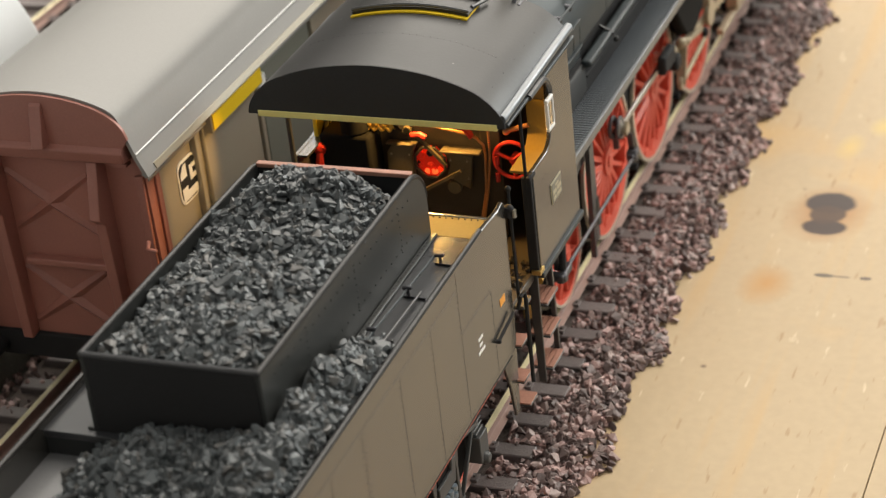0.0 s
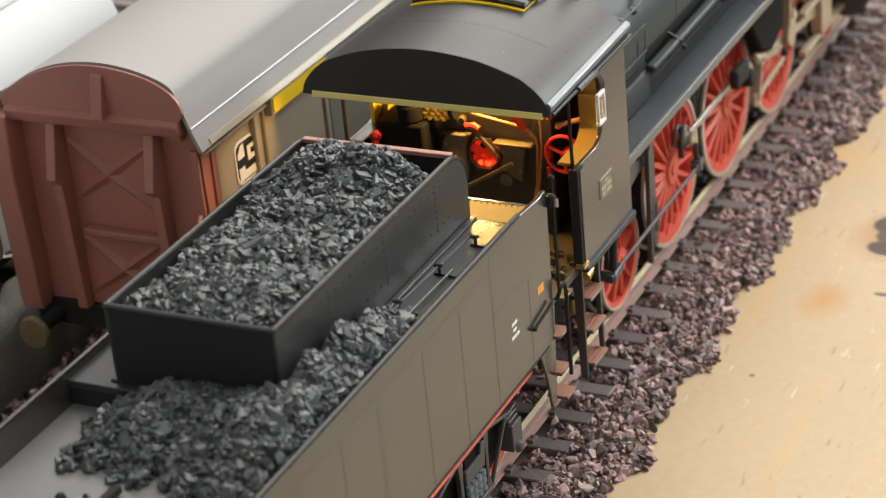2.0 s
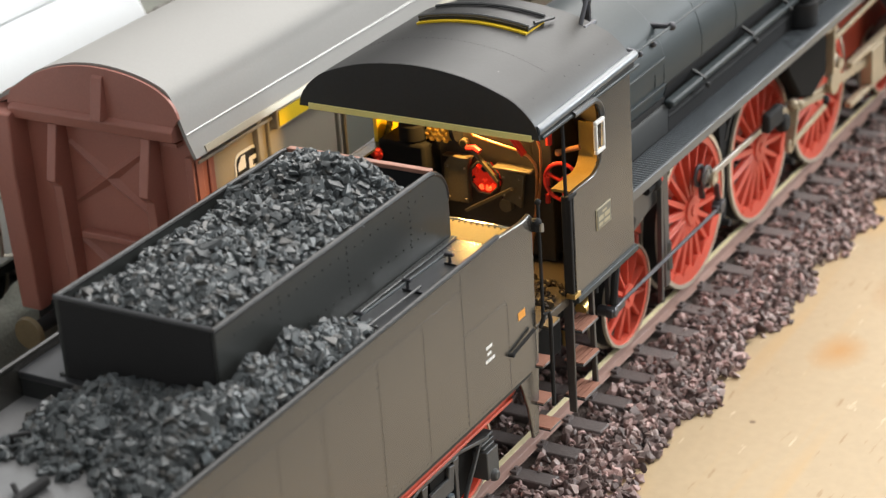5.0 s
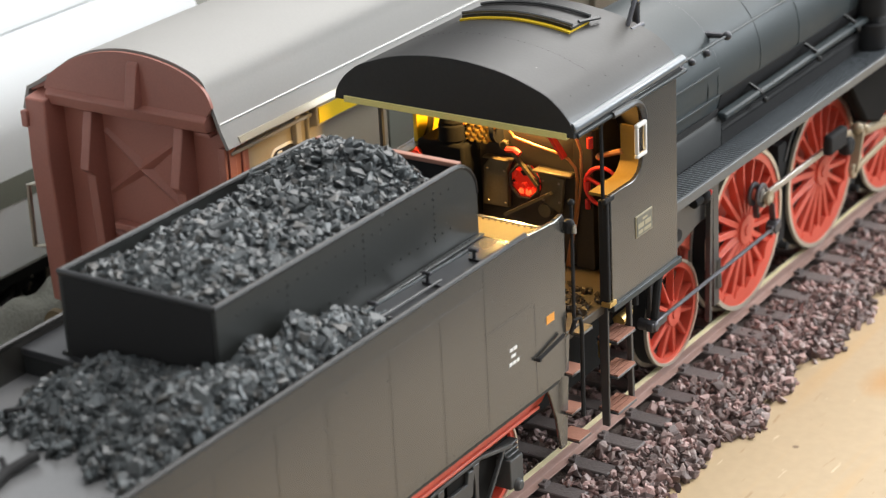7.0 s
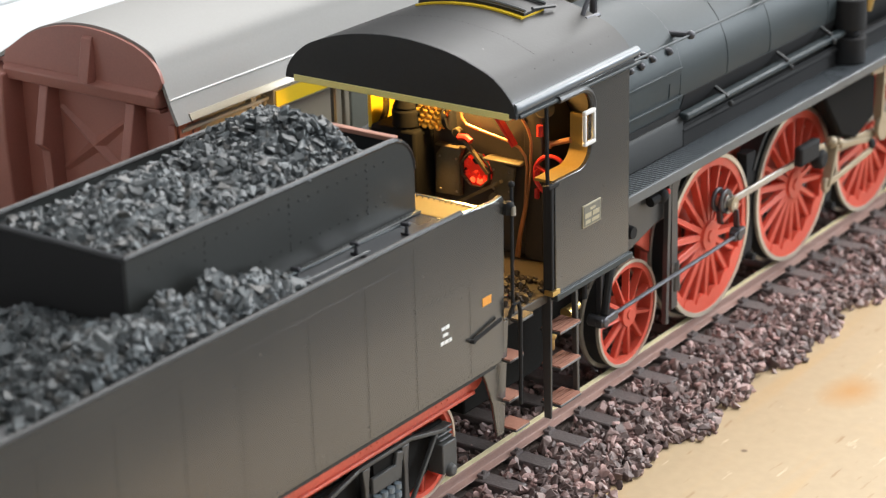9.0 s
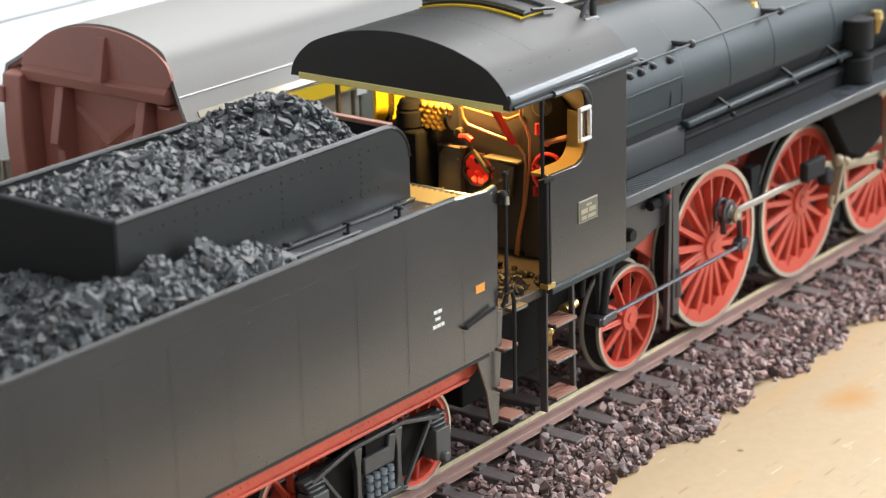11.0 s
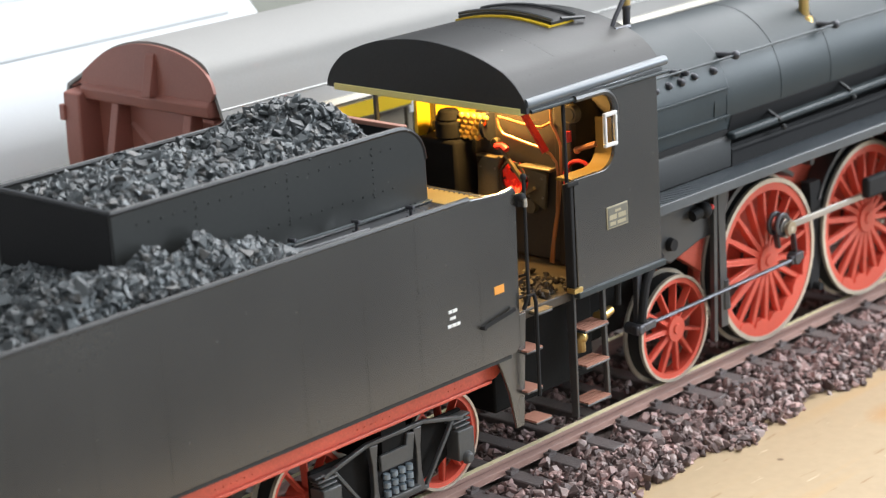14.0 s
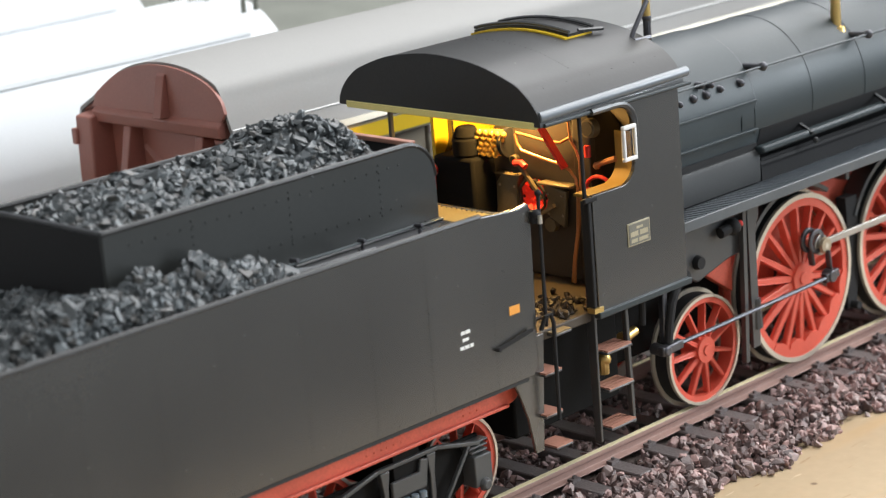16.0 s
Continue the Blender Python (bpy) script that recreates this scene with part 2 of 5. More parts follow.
EMBER = glow("ember_glow", (1.0, 0.11, 0.03), 1.3)
WALLC = mat("dark_wall", (0.27, 0.265, 0.26), 0.7, vary=0.15, grain=60, fine=5, bump=0.05)
PLY = plywood()


def second_tone(m, color, share, step=0.137):
    """Gives a share of the joined pieces another base colour."""
    n, link = m.node_tree.nodes, m.node_tree.links.new
    b = n["Principled BSDF"]
    geo, cut, k = n.new("ShaderNodeNewGeometry"), n.new("ShaderNodeMath"), n.new("ShaderNodeMix")
    wrap = n.new("ShaderNodeMath")
    wrap.operation, cut.operation, k.data_type = "PINGPONG", "LESS_THAN", "RGBA"
    wrap.inputs[1].default_value, cut.inputs[1].default_value = step, step * share
    link(geo.outputs["Random Per Island"], wrap.inputs[0]), link(wrap.outputs[0], cut.inputs[0])
    link(b.inputs["Base Color"].links[0].from_socket, k.inputs["A"]), link(cut.outputs[0], k.inputs["Factor"])
    k.inputs["B"].default_value = (*color, 1)
    link(k.outputs["Result"], b.inputs["Base Color"])


second_tone(BALLAST, (0.120, 0.084, 0.078), 0.35)
second_tone(BALLAST, (0.36, 0.275, 0.255), 0.14, 0.0713)
second_tone(COAL, (0.062, 0.060, 0.056), 0.12)


# ---- mesh helpers: all take and add to a bmesh in millimetres ----
def box(bm, x0, x1, y0, y1, z0, z1):
    r = bmesh.ops.create_cube(bm, size=1)["verts"]
    for v in r:
        v.co = Vector(((x0 + x1) / 2 + v.co.x * (x1 - x0), (y0 + y1) / 2 + v.co.y * (y1 - y0), (z0 + z1) / 2 + v.co.z * (z1 - z0)))
    return r


def obox(bm, p0, p1, w, d, up=(0, 0, 1)):
    """A bar of section w x d from p0 to p1; d is measured along up."""
    p0, p1 = Vector(p0), Vector(p1)
    a = (p1 - p0).normalized()
    s = a.cross(Vector(up)).normalized()
    u = s.cross(a)
    r = bmesh.ops.create_cube(bm, size=1)["verts"]
    for v in r:
        c = v.co.copy()
        v.co = (p0 + p1) / 2 + a * c.x * (p1 - p0).length + s * c.y * w + u * c.z * d
    return r


def cyl(bm, p0, p1, r0, r1=None, seg=16):
    p0, p1 = Vector(p0), Vector(p1)
    q = (p1 - p0).to_track_quat("Z", "Y").to_matrix().to_4x4()
    m = Matrix.Translation((p0 + p1) / 2) @ q
    return bmesh.ops.create_cone(bm, cap_ends=True, segments=seg, radius1=r0, radius2=r0 if r1 is None else r1, depth=(p1 - p0).length, matrix=m)["verts"]


def ball(bm, c, r, u=10, v=6):
    return bmesh.ops.create_uvsphere(bm, u_segments=u, v_segments=v, radius=r, matrix=Matrix.Translation(c))["verts"]


def tube(bm, pts, r, seg=8):
    """A round bar along a line of points, with mitred bends."""
    pts = [Vector(p) for p in pts]
    rings = []
    side = None
    for i, p in enumerate(pts):
        a = (pts[min(i + 1, len(pts) - 1)] - pts[max(i - 1, 0)]).normalized()
        if side is None:
            side = a.orthogonal().normalized()
        side = (side - a * side.dot(a)).normalized()
        up = a.cross(side)
        rings.append([bm.verts.new(p + (side * math.cos(k * 2 * math.pi / seg) + up * math.sin(k * 2 * math.pi / seg)) * r) for k in range(seg)])
    for a, b in zip(rings, rings[1:]):
        for k in range(seg):
            bm.faces.new((a[k], a[(k + 1) % seg], b[(k + 1) % seg], b[k]))
    bm.faces.new(rings[0][::-1]), bm.faces.new(rings[-1])


def prism(bm, poly, axis, c0, c1):
    """A polygon drawn in the plane across axis, drawn out from c0 to c1."""
    def at(a, b, c):
        return {"x": (c, a, b), "y": (a, c, b), "z": (a, b, c)}[axis]
    lo = [bm.verts.new(at(a, b, c0)) for a, b in poly]
    hi = [bm.verts.new(at(a, b, c1)) for a, b in poly]
    n = len(poly)
    bm.faces.new(lo), bm.faces.new(hi[::-1])
    for i in range(n):
        bm.faces.new((lo[i], hi[i], hi[(i + 1) % n], lo[(i + 1) % n]))


def shell(bm, curve, axis, c0, c1, thick):
    """A bent sheet: an open curve across axis given its thickness inwards, drawn out from c0 to c1."""
    pts = [Vector((a, b)) for a, b in curve]
    inner = []
    for i, p in enumerate(pts):
        d = (pts[min(i + 1, len(pts) - 1)] - pts[max(i - 1, 0)]).normalized()
        inner.append(p + Vector((d.y, -d.x)) * thick)
    prism(bm, [tuple(p) for p in pts] + [tuple(p) for p in inner[::-1]], axis, c0, c1)


def spline(way, n=7):
    """A smooth line through the points of way, with n steps between two of them."""
    way = [way[0]] + way + [way[-1]]
    pts = []
    for p0, p1, p2, p3 in zip(way, way[1:], way[2:], way[3:]):
        for k in range(n):
            t = k / n
            pts.append(tuple(0.5 * (2 * b + (c - a) * t + (2 * a - 5 * b + 4 * c - d) * t * t + (3 * b - a - 3 * c + d) * t ** 3) for a, b, c, d in zip(p0, p1, p2, p3)))
    return pts + [way[-1]]


def annulus(bm, c, r0, r1, y0, y1, seg=40, a0=0.0, a1=360.0):
    """A flat ring about an axle along y."""
    full = a1 - a0 >= 360
    k = seg if full else seg + 1
    vs = []
    for i in range(k):
        a = radians(a0 + (a1 - a0) * i / seg)
        vs.append([bm.verts.new((c[0] + r * math.cos(a), y, c[1] + r * math.sin(a))) for r, y in ((r0, y0), (r1, y0), (r1, y1), (r0, y1))])
    for i in range(seg):
        a, b = vs[i], vs[(i + 1) % k]
        for j in range(4):
            bm.faces.new((a[j], a[(j + 1) % 4], b[(j + 1) % 4], b[j]))
    if not full:
        bm.faces.new(vs[0]), bm.faces.new(vs[-1][::-1])


def studs(bm, places, r, axis, rise=0.7):
    """Small domed rivet heads that stand out along axis."""
    n = Vector(axis)
    for p in places:
        p = Vector(p)
        cyl(bm, p - n * r * 0.4, p + n * r * rise, r, r * 0.5, 6)


def thing(name, x, y, z, label, category, group="", kind=""):
    ob = new(name)
    ob.empty_display_size = 0.005
    ob.location = Vector((x, y, z)) * MM
    return tagged(ob, label, category, group, kind)


def put(name, bm, material, label="", category="", group="", kind="", origin=(0, 0, 0), smooth=None):
    """Links a bmesh in millimetres as one mesh object in metres."""
    bmesh.ops.recalc_face_normals(bm, faces=bm.faces)
    bmesh.ops.transform(bm, matrix=Matrix.Scale(MM, 4) @ Matrix.Translation(-Vector(origin)), verts=bm.verts)
    me = bpy.data.meshes.new(name)
    bm.to_mesh(me)
    bm.free()
    me.materials.append(material)
    if smooth:
        me.shade_smooth()
        me.set_sharp_from_angle(angle=radians(smooth))
    ob = new(name, me)
    ob.location = Vector(origin) * MM
    return tagged(ob, label, category, group, kind)


def part(name, bm, material, parent, label="", smooth=35, bevel=0.0, kind=""):
    """Links a bmesh as one mesh under a thing or a part."""
    root = parent
    while root.parent:
        root = root.parent
    ob = put(name, bm, material, label, kind=kind, origin=root.location / MM, smooth=smooth)
    ob.location = (0, 0, 0)
    ob.parent = parent
    if bevel:
        b = ob.modifiers.new("edge", "BEVEL")
        b.width, b.segments, b.limit_method, b.angle_limit = bevel * MM, 2, "ANGLE", radians(40)
    return ob


def one(maker, *args, **kw):
    """A fresh bmesh with one call of a maker in it."""
    bm = bmesh.new()
    maker(bm, *args, **kw)
    return bm


def chip(r, corners):
    """One broken lump: the hull of points scattered over a rough block, as vertices and triangles."""
    bm = bmesh.new()
    for k in range(corners):
        p = Vector([r.uniform(-1, 1) for _ in range(3)])
        big = max(abs(p.x), abs(p.y), abs(p.z))
        bm.verts.new(p / big * r.uniform(0.72, 1.0) * (1 - 0.22 * (p.length / big - 1)))
    hull = bmesh.ops.convex_hull(bm, input=bm.verts)
    bmesh.ops.delete(bm, geom=list({g for g in hull["geom_interior"] + hull["geom_unused"] if isinstance(g, bmesh.types.BMVert)}), context="VERTS")
    bm.verts.index_update()
    out = np.array([v.co[:] for v in bm.verts]), np.array([[v.index for v in f.verts] for f in bm.faces])
    bm.free()
    return out


_chip = random.Random(31)
CHIPS = [chip(_chip, 12 + k % 4) for k in range(28)]


def stones(name, places, sizes, material, rng, flat=0.75, origin=(0, 0, 0), **tags):
    """Loose broken stones as one joined mesh; places and sizes in mm."""
    n = len(places)
    stretch = np.array([1.0, 0.8, flat]) * rng.uniform(0.7, 1.3, (n, 3)) * np.asarray(sizes)[:, None]
    q = rng.normal(0, 1, (n, 4))
    q /= np.linalg.norm(q, axis=1, keepdims=True)
    w, x, y, z = q.T
    rot = np.stack([1 - 2 * (y * y + z * z), 2 * (x * y - z * w), 2 * (x * z + y * w), 2 * (x * y + z * w), 1 - 2 * (x * x + z * z),
                    2 * (y * z - x * w), 2 * (x * z - y * w), 2 * (y * z + x * w), 1 - 2 * (x * x + y * y)], 1).reshape(n, 3, 3)
    which = rng.integers(0, len(CHIPS), n)
    vs, fs, start = [], [], 0
    for k, (cv, cf) in enumerate(CHIPS):
        i = np.nonzero(which == k)[0]
        v = np.einsum("nij,nkj->nki", rot[i], cv[None] * stretch[i][:, None, :]) + np.asarray(places)[i][:, None, :]
        vs.append((v - np.array(origin)).reshape(-1, 3) * MM)
        fs.append((cf[None] + (start + np.arange(len(i)) * len(cv))[:, None, None]).reshape(-1, 3))
        start += len(i) * len(cv)
    me = bpy.data.meshes.new(name)
    me.from_pydata(np.concatenate(vs).tolist(), [], np.concatenate(fs).tolist())
    me.materials.append(material)
    ob = new(name, me)
    ob.location = Vector(origin) * MM
    return tagged(ob, **tags)


def heap(bm, x0, x1, y0, y1, nx, ny, height, floor):
    """A solid mound: a grid whose top follows height(x, y), closed down to floor."""
    g = [[bm.verts.new((x0 + (x1 - x0) * i / nx, y0 + (y1 - y0) * j / ny, max(height(x0 + (x1 - x0) * i / nx, y0 + (y1 - y0) * j / ny), floor + 0.05)))
          for j in range(ny + 1)] for i in range(nx + 1)]
    for i in range(nx):
        for j in range(ny):
            bm.faces.new((g[i][j], g[i + 1][j], g[i + 1][j + 1], g[i][j + 1]))
    rim = [g[i][0] for i in range(nx + 1)] + [g[nx][j] for j in range(1, ny + 1)] + [g[i][ny] for i in range(nx - 1, -1, -1)] + [g[0][j] for j in range(ny - 1, 0, -1)]
    low = [bm.verts.new((v.co.x, v.co.y, floor)) for v in rim]
    for i in range(len(rim)):
        j = (i + 1) % len(rim)
        bm.faces.new((rim[i], rim[j], low[j], low[i]))
    bm.faces.new(low)

# ---- ground and tracks ----
BOARD = -4.75
bm = one(box, -730, 1500, -57.0, 1400, -850, BOARD)
put("ground", bm, PLY, "bare pale plywood layout board with scorched knots", "baseboard", kind="structure")
bm = one(box, -730, 1500, -64, -57.12, -850, BOARD - 0.35)
put("ground_side", bm, PLY, "second sheet of pale plywood beside the board", "baseboard", kind="structure")
# floor and walls are unseen, added to hold back the world's light
bm = one(box, -740, 3500, -2500, 3000, -860, -850)
put("floor", bm, FLOORC, "unseen dark floor added far below to block light", "floor", kind="structure")
bm = one(box, -760, -740, -2500, 3000, -850, 1500)
put("wall_west", bm, WALLC, "unseen dark wall added to hold back light", "wall", kind="structure")
bm = one(box, 3500, 3520, -2500, 3000, -850, 1500)
put("wall_east", bm, WALLC, "unseen dark wall added to hold back light", "wall", kind="structure")
bm = one(box, -740, 3500, 3000, 3020, -850, 1500)
put("wall_north", bm, WALLC, "unseen dark wall added to hold back light", "wall", kind="structure")
bm = one(box, -730, 1500, 66, 1395, BOARD + 0.01, BOARD + 0.4)
put("ground_cover", bm, MAT, "grey-green scatter covering on the layout board", "scenery mat", kind="structure")

def bank_top(x, y):
    return 10.5 + 0.8 * math.sin(x * 0.31 + y) + 0.6 * math.sin(x * 0.83 - y * 0.7) - 0.9 * abs(y - 68.8)


bm = bmesh.new()
heap(bm, -190, 60, 65.0, 72.4, 150, 8, bank_top, BOARD - 1)
put("ground_bank", bm, MAT, "low grey-green scatter bank between the tracks", "scenery bank", kind="structure", smooth=60)

RAIL = [(-0.45, 0), (0.45, 0), (0.45, -0.55), (0.14, -0.75), (0.14, -1.5), (1.0, -1.75), (1.0, -1.9), (-1.0, -1.9), (-1.0, -1.75), (-0.14, -1.5), (-0.14, -0.75), (-0.45, -0.55)]


def track(yc, x0, x1, first, name, label):
    """Two rails on sleepers in a bed of ballast."""
    t = thing(name, (x0 + x1) / 2, yc, BOARD, label, "railway track", kind="structure")
    bm = bmesh.new()
    bed = [(-20.6, BOARD + 0.02), (-16.0, -2.9), (16.0, -2.9), (20.6, BOARD + 0.02)]
    prism(bm, [(yc + a, b) for a, b in bed], "x", x0, x1)
    part("ballast_bed", bm, BED, t, smooth=None)
    for s in (-1, 1):
        bm = one(prism, [(yc + s * 8.7 + a, b - 0.05) for a, b in RAIL], "x", x0, x1)
        rail = part("rail", bm, RAILSIDE, t, "rust-brown rail", smooth=None, bevel=0.08)
        bm = one(box, x0, x1, yc + s * 8.7 - 0.40, yc + s * 8.7 + 0.40, -0.04, 0.0)
        part("rail_head", bm, RAILTOP, rail, "polished running surface, its golden reflection in the colour", smooth=None)
    # one sleeper with its ribs and rail fastenings, then shared by the rest
    bm = bmesh.new()
    box(bm, -1.35, 1.35, -15.4, 15.4, -3.4, -1.9)
    bmesh.ops.bevel(bm, geom=bm.edges[:], offset=0.15, segments=1, affect="EDGES")
    bmesh.ops.transform(bm, matrix=Matrix.Scale(MM, 4), verts=bm.verts)
    sl = bpy.data.meshes.new("sleeper")
    bm.to_mesh(sl), bm.free()
    sl.materials.append(SLEEPER)
    bm = bmesh.new()
    for s in (-1, 1):
        for o in (-1.25, 1.25):
            box(bm, -0.75, 0.75, s * 8.7 + o - 0.45, s * 8.7 + o + 0.45, -2.0, -1.45)
            cyl(bm, (0, s * 8.7 + o, -1.6), (0, s * 8.7 + o, -1.1), 0.28, 0.22, 6)
    bmesh.ops.transform(bm, matrix=Matrix.Scale(MM, 4), verts=bm.verts)
    ch = bpy.data.meshes.new("fastening")
    bm.to_mesh(ch), bm.free()
    ch.materials.append(SLEEPER)
    x = first
    while x < x1 - 2:
        if x > x0 + 2:
            s = new("sleeper", sl)
            f = new("fastening", ch)
            s.parent, f.parent = t, s
            s.location = Vector((x - (x0 + x1) / 2, 0, -BOARD)) * MM
            s.rotation_euler = (0, 0, random.uniform(-0.012, 0.012))
        x += 7.33
    return t


track(0, -130, 330, 0.6 - 7.33 * 20, "track_1", "ballasted model track with grey-brown sleepers and rusty rails")
track(46.3, -130, 330, 3 - 7.33 * 20, "track_2", "ballasted model track under the covered wagon")
track(91, -190, 330, 3 - 7.33 * 24, "track_3", "ballasted model track under the nearer pale van")
track(136, -190, 330, 1 - 7.33 * 24, "track_4", "ballasted model track under the outer pale van")

rng = np.random.default_rng(7)


def ballast(n, yc, lo, hi, x0, x1):
    """Places and sizes of ballast stones over one side of a track bed."""
    x = rng.uniform(x0, x1, n)
    y = lo + (hi - lo) * rng.uniform(0, 1, n)
    size = 0.38 + 0.62 * rng.uniform(0, 1, n) ** 1.4
    u = np.abs(y)
    top = np.where(u < 16.0, -2.15, -2.15 - (u - 16.0) * 2.6 / 8.0)
    k = np.round((x - 0.6) / 7.33)
    on = (np.abs(x - 0.6 - k * 7.33) < 1.55 + 0.55 * size) & (u < 15.6)
    z = top + rng.uniform(-0.6, 0.45, n) - 0.25 * size
    near_rail = (u - 8.7 > -1.6) & (u - 8.7 < 1.9 + 0.6 * size)
    z = z - np.where(u < 13, (13 - u) * 0.03, 0)
    keep = ~(on & (rng.uniform(0, 1, n) < 0.93)) & ~near_rail & (u < 22.6 + 2.0 * np.sin(x * 0.35) * np.sin(x * 0.13 + 1) + rng.normal(0, 0.55, n))
    z = np.maximum(z, BOARD + 0.35 * size)
    return np.stack([x, y + yc, z], 1)[keep], size[keep]


a, sa = ballast(17000, 0, -25.5, -9.0, -40, 230)
b, sb = ballast(5500, 0, -7.6, 7.6, -60, 120)
c, sc = ballast(1800, 0, 9.0, 24, -60, 60)
stones("ballast", np.concatenate([a, b, c]), np.concatenate([sa, sb, sc]), BALLAST, rng, flat=0.8,
       label="crushed purple-brown stone ballast along the track", category="ballast", kind="stuff")
a, sa = ballast(2600, 46.3, -24, -9, -60, 60)
b, sb = ballast(2600, 46.3, -7.6, 24, -60, 40)
stones("ballast", np.concatenate([a, b]), np.concatenate([sa, sb]), BALLAST, rng, flat=0.8,
       label="crushed stone ballast between the parallel tracks", category="ballast", kind="stuff")


# ---- wheels ----
def wheel(parent, name, x, z, r, y, spokes, s=-1, weight=0.0, label="", rim=0.15, paint=RED):
    """A spoked wheel whose outer face looks along s * y: rim, hub, single spokes, tyre and balance weight."""
    bm = bmesh.new()
    annulus(bm, (x, z), r * (1 - rim), r * 0.955, y - s * 0.22, y - s * 2.3, 56)
    deep = parent.parent is not None
    w = part(name, bm, paint, parent, label or "red spoked wheel", smooth=30)
    hold = parent if deep else w
    bm = bmesh.new()
    annulus(bm, (x, z), r * 0.945, r, y, y - s * 0.5, 56)
    part("tyre", bm, TYRE, hold, "pale steel tyre edge", smooth=30)
    part("tread", one(annulus, (x, z), r * 0.9, r - 0.02, y - s * 0.5, y - s * 2.4, 56), MATTE, hold, "black wheel tread", smooth=30)
    part("flange", one(annulus, (x, z), r * 0.86, r + 0.55, y - s * 2.4, y - s * 2.75, 56), TYRE, hold, "wheel flange", smooth=30)
    hub = r * (0.20 if r > 8 else 0.26)
    bm = bmesh.new()
    cyl(bm, (x, y - s * 2.6, z), (x, y + s * 0.25, z), hub, hub * 0.9, 24)
    cyl(bm, (x, y, z), (x, y + s * 0.45, z), hub * 0.45, hub * 0.35, 16)
    part("hub", bm, paint, hold)
    # one tapered spoke, turned round the axle by the objects that share it
    bm = bmesh.new()
    vs = obox(bm, (hub * 0.8, -s * 0.55, 0), (r * (1 - rim * 0.8), -s * 0.85, 0), r * 0.06, 0.9, (0, 1, 0))
    for v in vs:
        if v.co.x < r * 0.5:
            v.co.z *= 1.35
    bmesh.ops.bevel(bm, geom=bm.edges[:], offset=0.12, segments=1, affect="EDGES")
    bmesh.ops.recalc_face_normals(bm, faces=bm.faces)
    bmesh.ops.transform(bm, matrix=Matrix.Scale(MM, 4), verts=bm.verts)
    me = bpy.data.meshes.new("spoke")
    bm.to_mesh(me), bm.free()
    me.materials.append(paint)
    root = parent
    while root.parent:
        root = root.parent
    for k in range(spokes):
        o = new("spoke", me)
        o.parent = hold
        o.location = Vector((x, y, z)) * MM - root.location
        o.rotation_euler = (0, 2 * math.pi * (k + 0.5) / spokes, 0)
    if weight:
        # balance weight, stepped between the spokes
        n = max(4, spokes // 3)
        a0, step = weight - 180 * n / spokes, 360 / spokes
        line = [(0.945 * r, a0 + n * step * k / 24) for k in range(25)]
        for i in range(n - 1, -1, -1):
            inner = (0.80, 0.73)[i not in (0, n - 1)] * r
            line += [(inner + 0.06 * r * (1 - math.sin(math.pi * k / 6)), a0 + (i + k / 6) * step) for k in range(6, -1, -1)]
        bm = one(prism, [(x + q * math.cos(radians(a)), z + q * math.sin(radians(a))) for q, a in line], "y", y - s * 0.10, y - s * 2.2)
        part("balance_weight", bm, paint, hold, "scalloped red balance weight")
    return w


def wheel_pair(parent, x, z, r, spokes, name, weight=0.0, face=9.9, label="", yc=0.0, paint=RED):
    for s in (-1, 1):
        wheel(parent, name, x, z, r, yc + s * face, spokes, s, weight, label, paint=paint)
    bm = one(cyl, (x, yc - 7.5, z), (x, yc + 7.5, z), 1.3, seg=12)
    part("axle", bm, DARKSTEEL, parent)


# ---- locomotive ----
loco = thing("steam_locomotive", 60, 0, 0, "dark grey model steam engine with red spoked wheels and lit cab", "locomotive")
DRIVERS = (56.3, 81.8, 107.3)
for x in DRIVERS:
    wheel_pair(loco, x, 11.65, 11.65, 18, "driving_wheel", weight=-68.0)
wheel_pair(loco, 35.0, 7.4, 7.35, 11, "trailing_wheel", face=9.7)
for x in (140, 160):
    wheel_pair(loco, x, 5.6, 5.55, 10, "leading_wheel", face=9.4)

# main frames, firebox bottom and red frame plates between the wheels
for s in (-1, 1):
    part("main_frame", one(box, 44, 172, s * 5.6 - 0.5, s * 5.6 + 0.5, 9, 24.5), BUFFERRED, loco, "red frame plate", bevel=0.15)
bm = bmesh.new()
box(bm, 20, 47, -5.0, 5.0, 8, 26)
part("ash_pan", bm, SHADEBLACK, loco, bevel=0.4)
# added black box paints the darkness below the boiler
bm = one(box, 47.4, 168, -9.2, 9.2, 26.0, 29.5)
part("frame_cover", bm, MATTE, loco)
bm = bmesh.new()
prism(bm, [(24.5, 21.2), (31, 21.2), (44, 12.6), (44, 19), (50, 24), (24.5, 24.5)], "y", -7.6, -6.4)
part("frame_bracket", bm, BUFFERRED, loco, "red frame bracket", bevel=0.15)

# boiler barrel, firebox casing and smokebox
BZ, BR = 36.2, 10.4
bm = bmesh.new()
cyl(bm, (44, 0, BZ), (141, 0, BZ), BR, seg=64)
barrel = part("boiler", bm, BOILER, loco, "dark blue-grey boiler barrel", smooth=40)
# black shell puts the barrel's underside shade into the colour
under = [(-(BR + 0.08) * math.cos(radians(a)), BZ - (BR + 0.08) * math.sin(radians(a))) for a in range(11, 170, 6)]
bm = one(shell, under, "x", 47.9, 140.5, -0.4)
part("barrel_underside", bm, MATTE, barrel, "black shell painting the shade under the barrel", smooth=40)
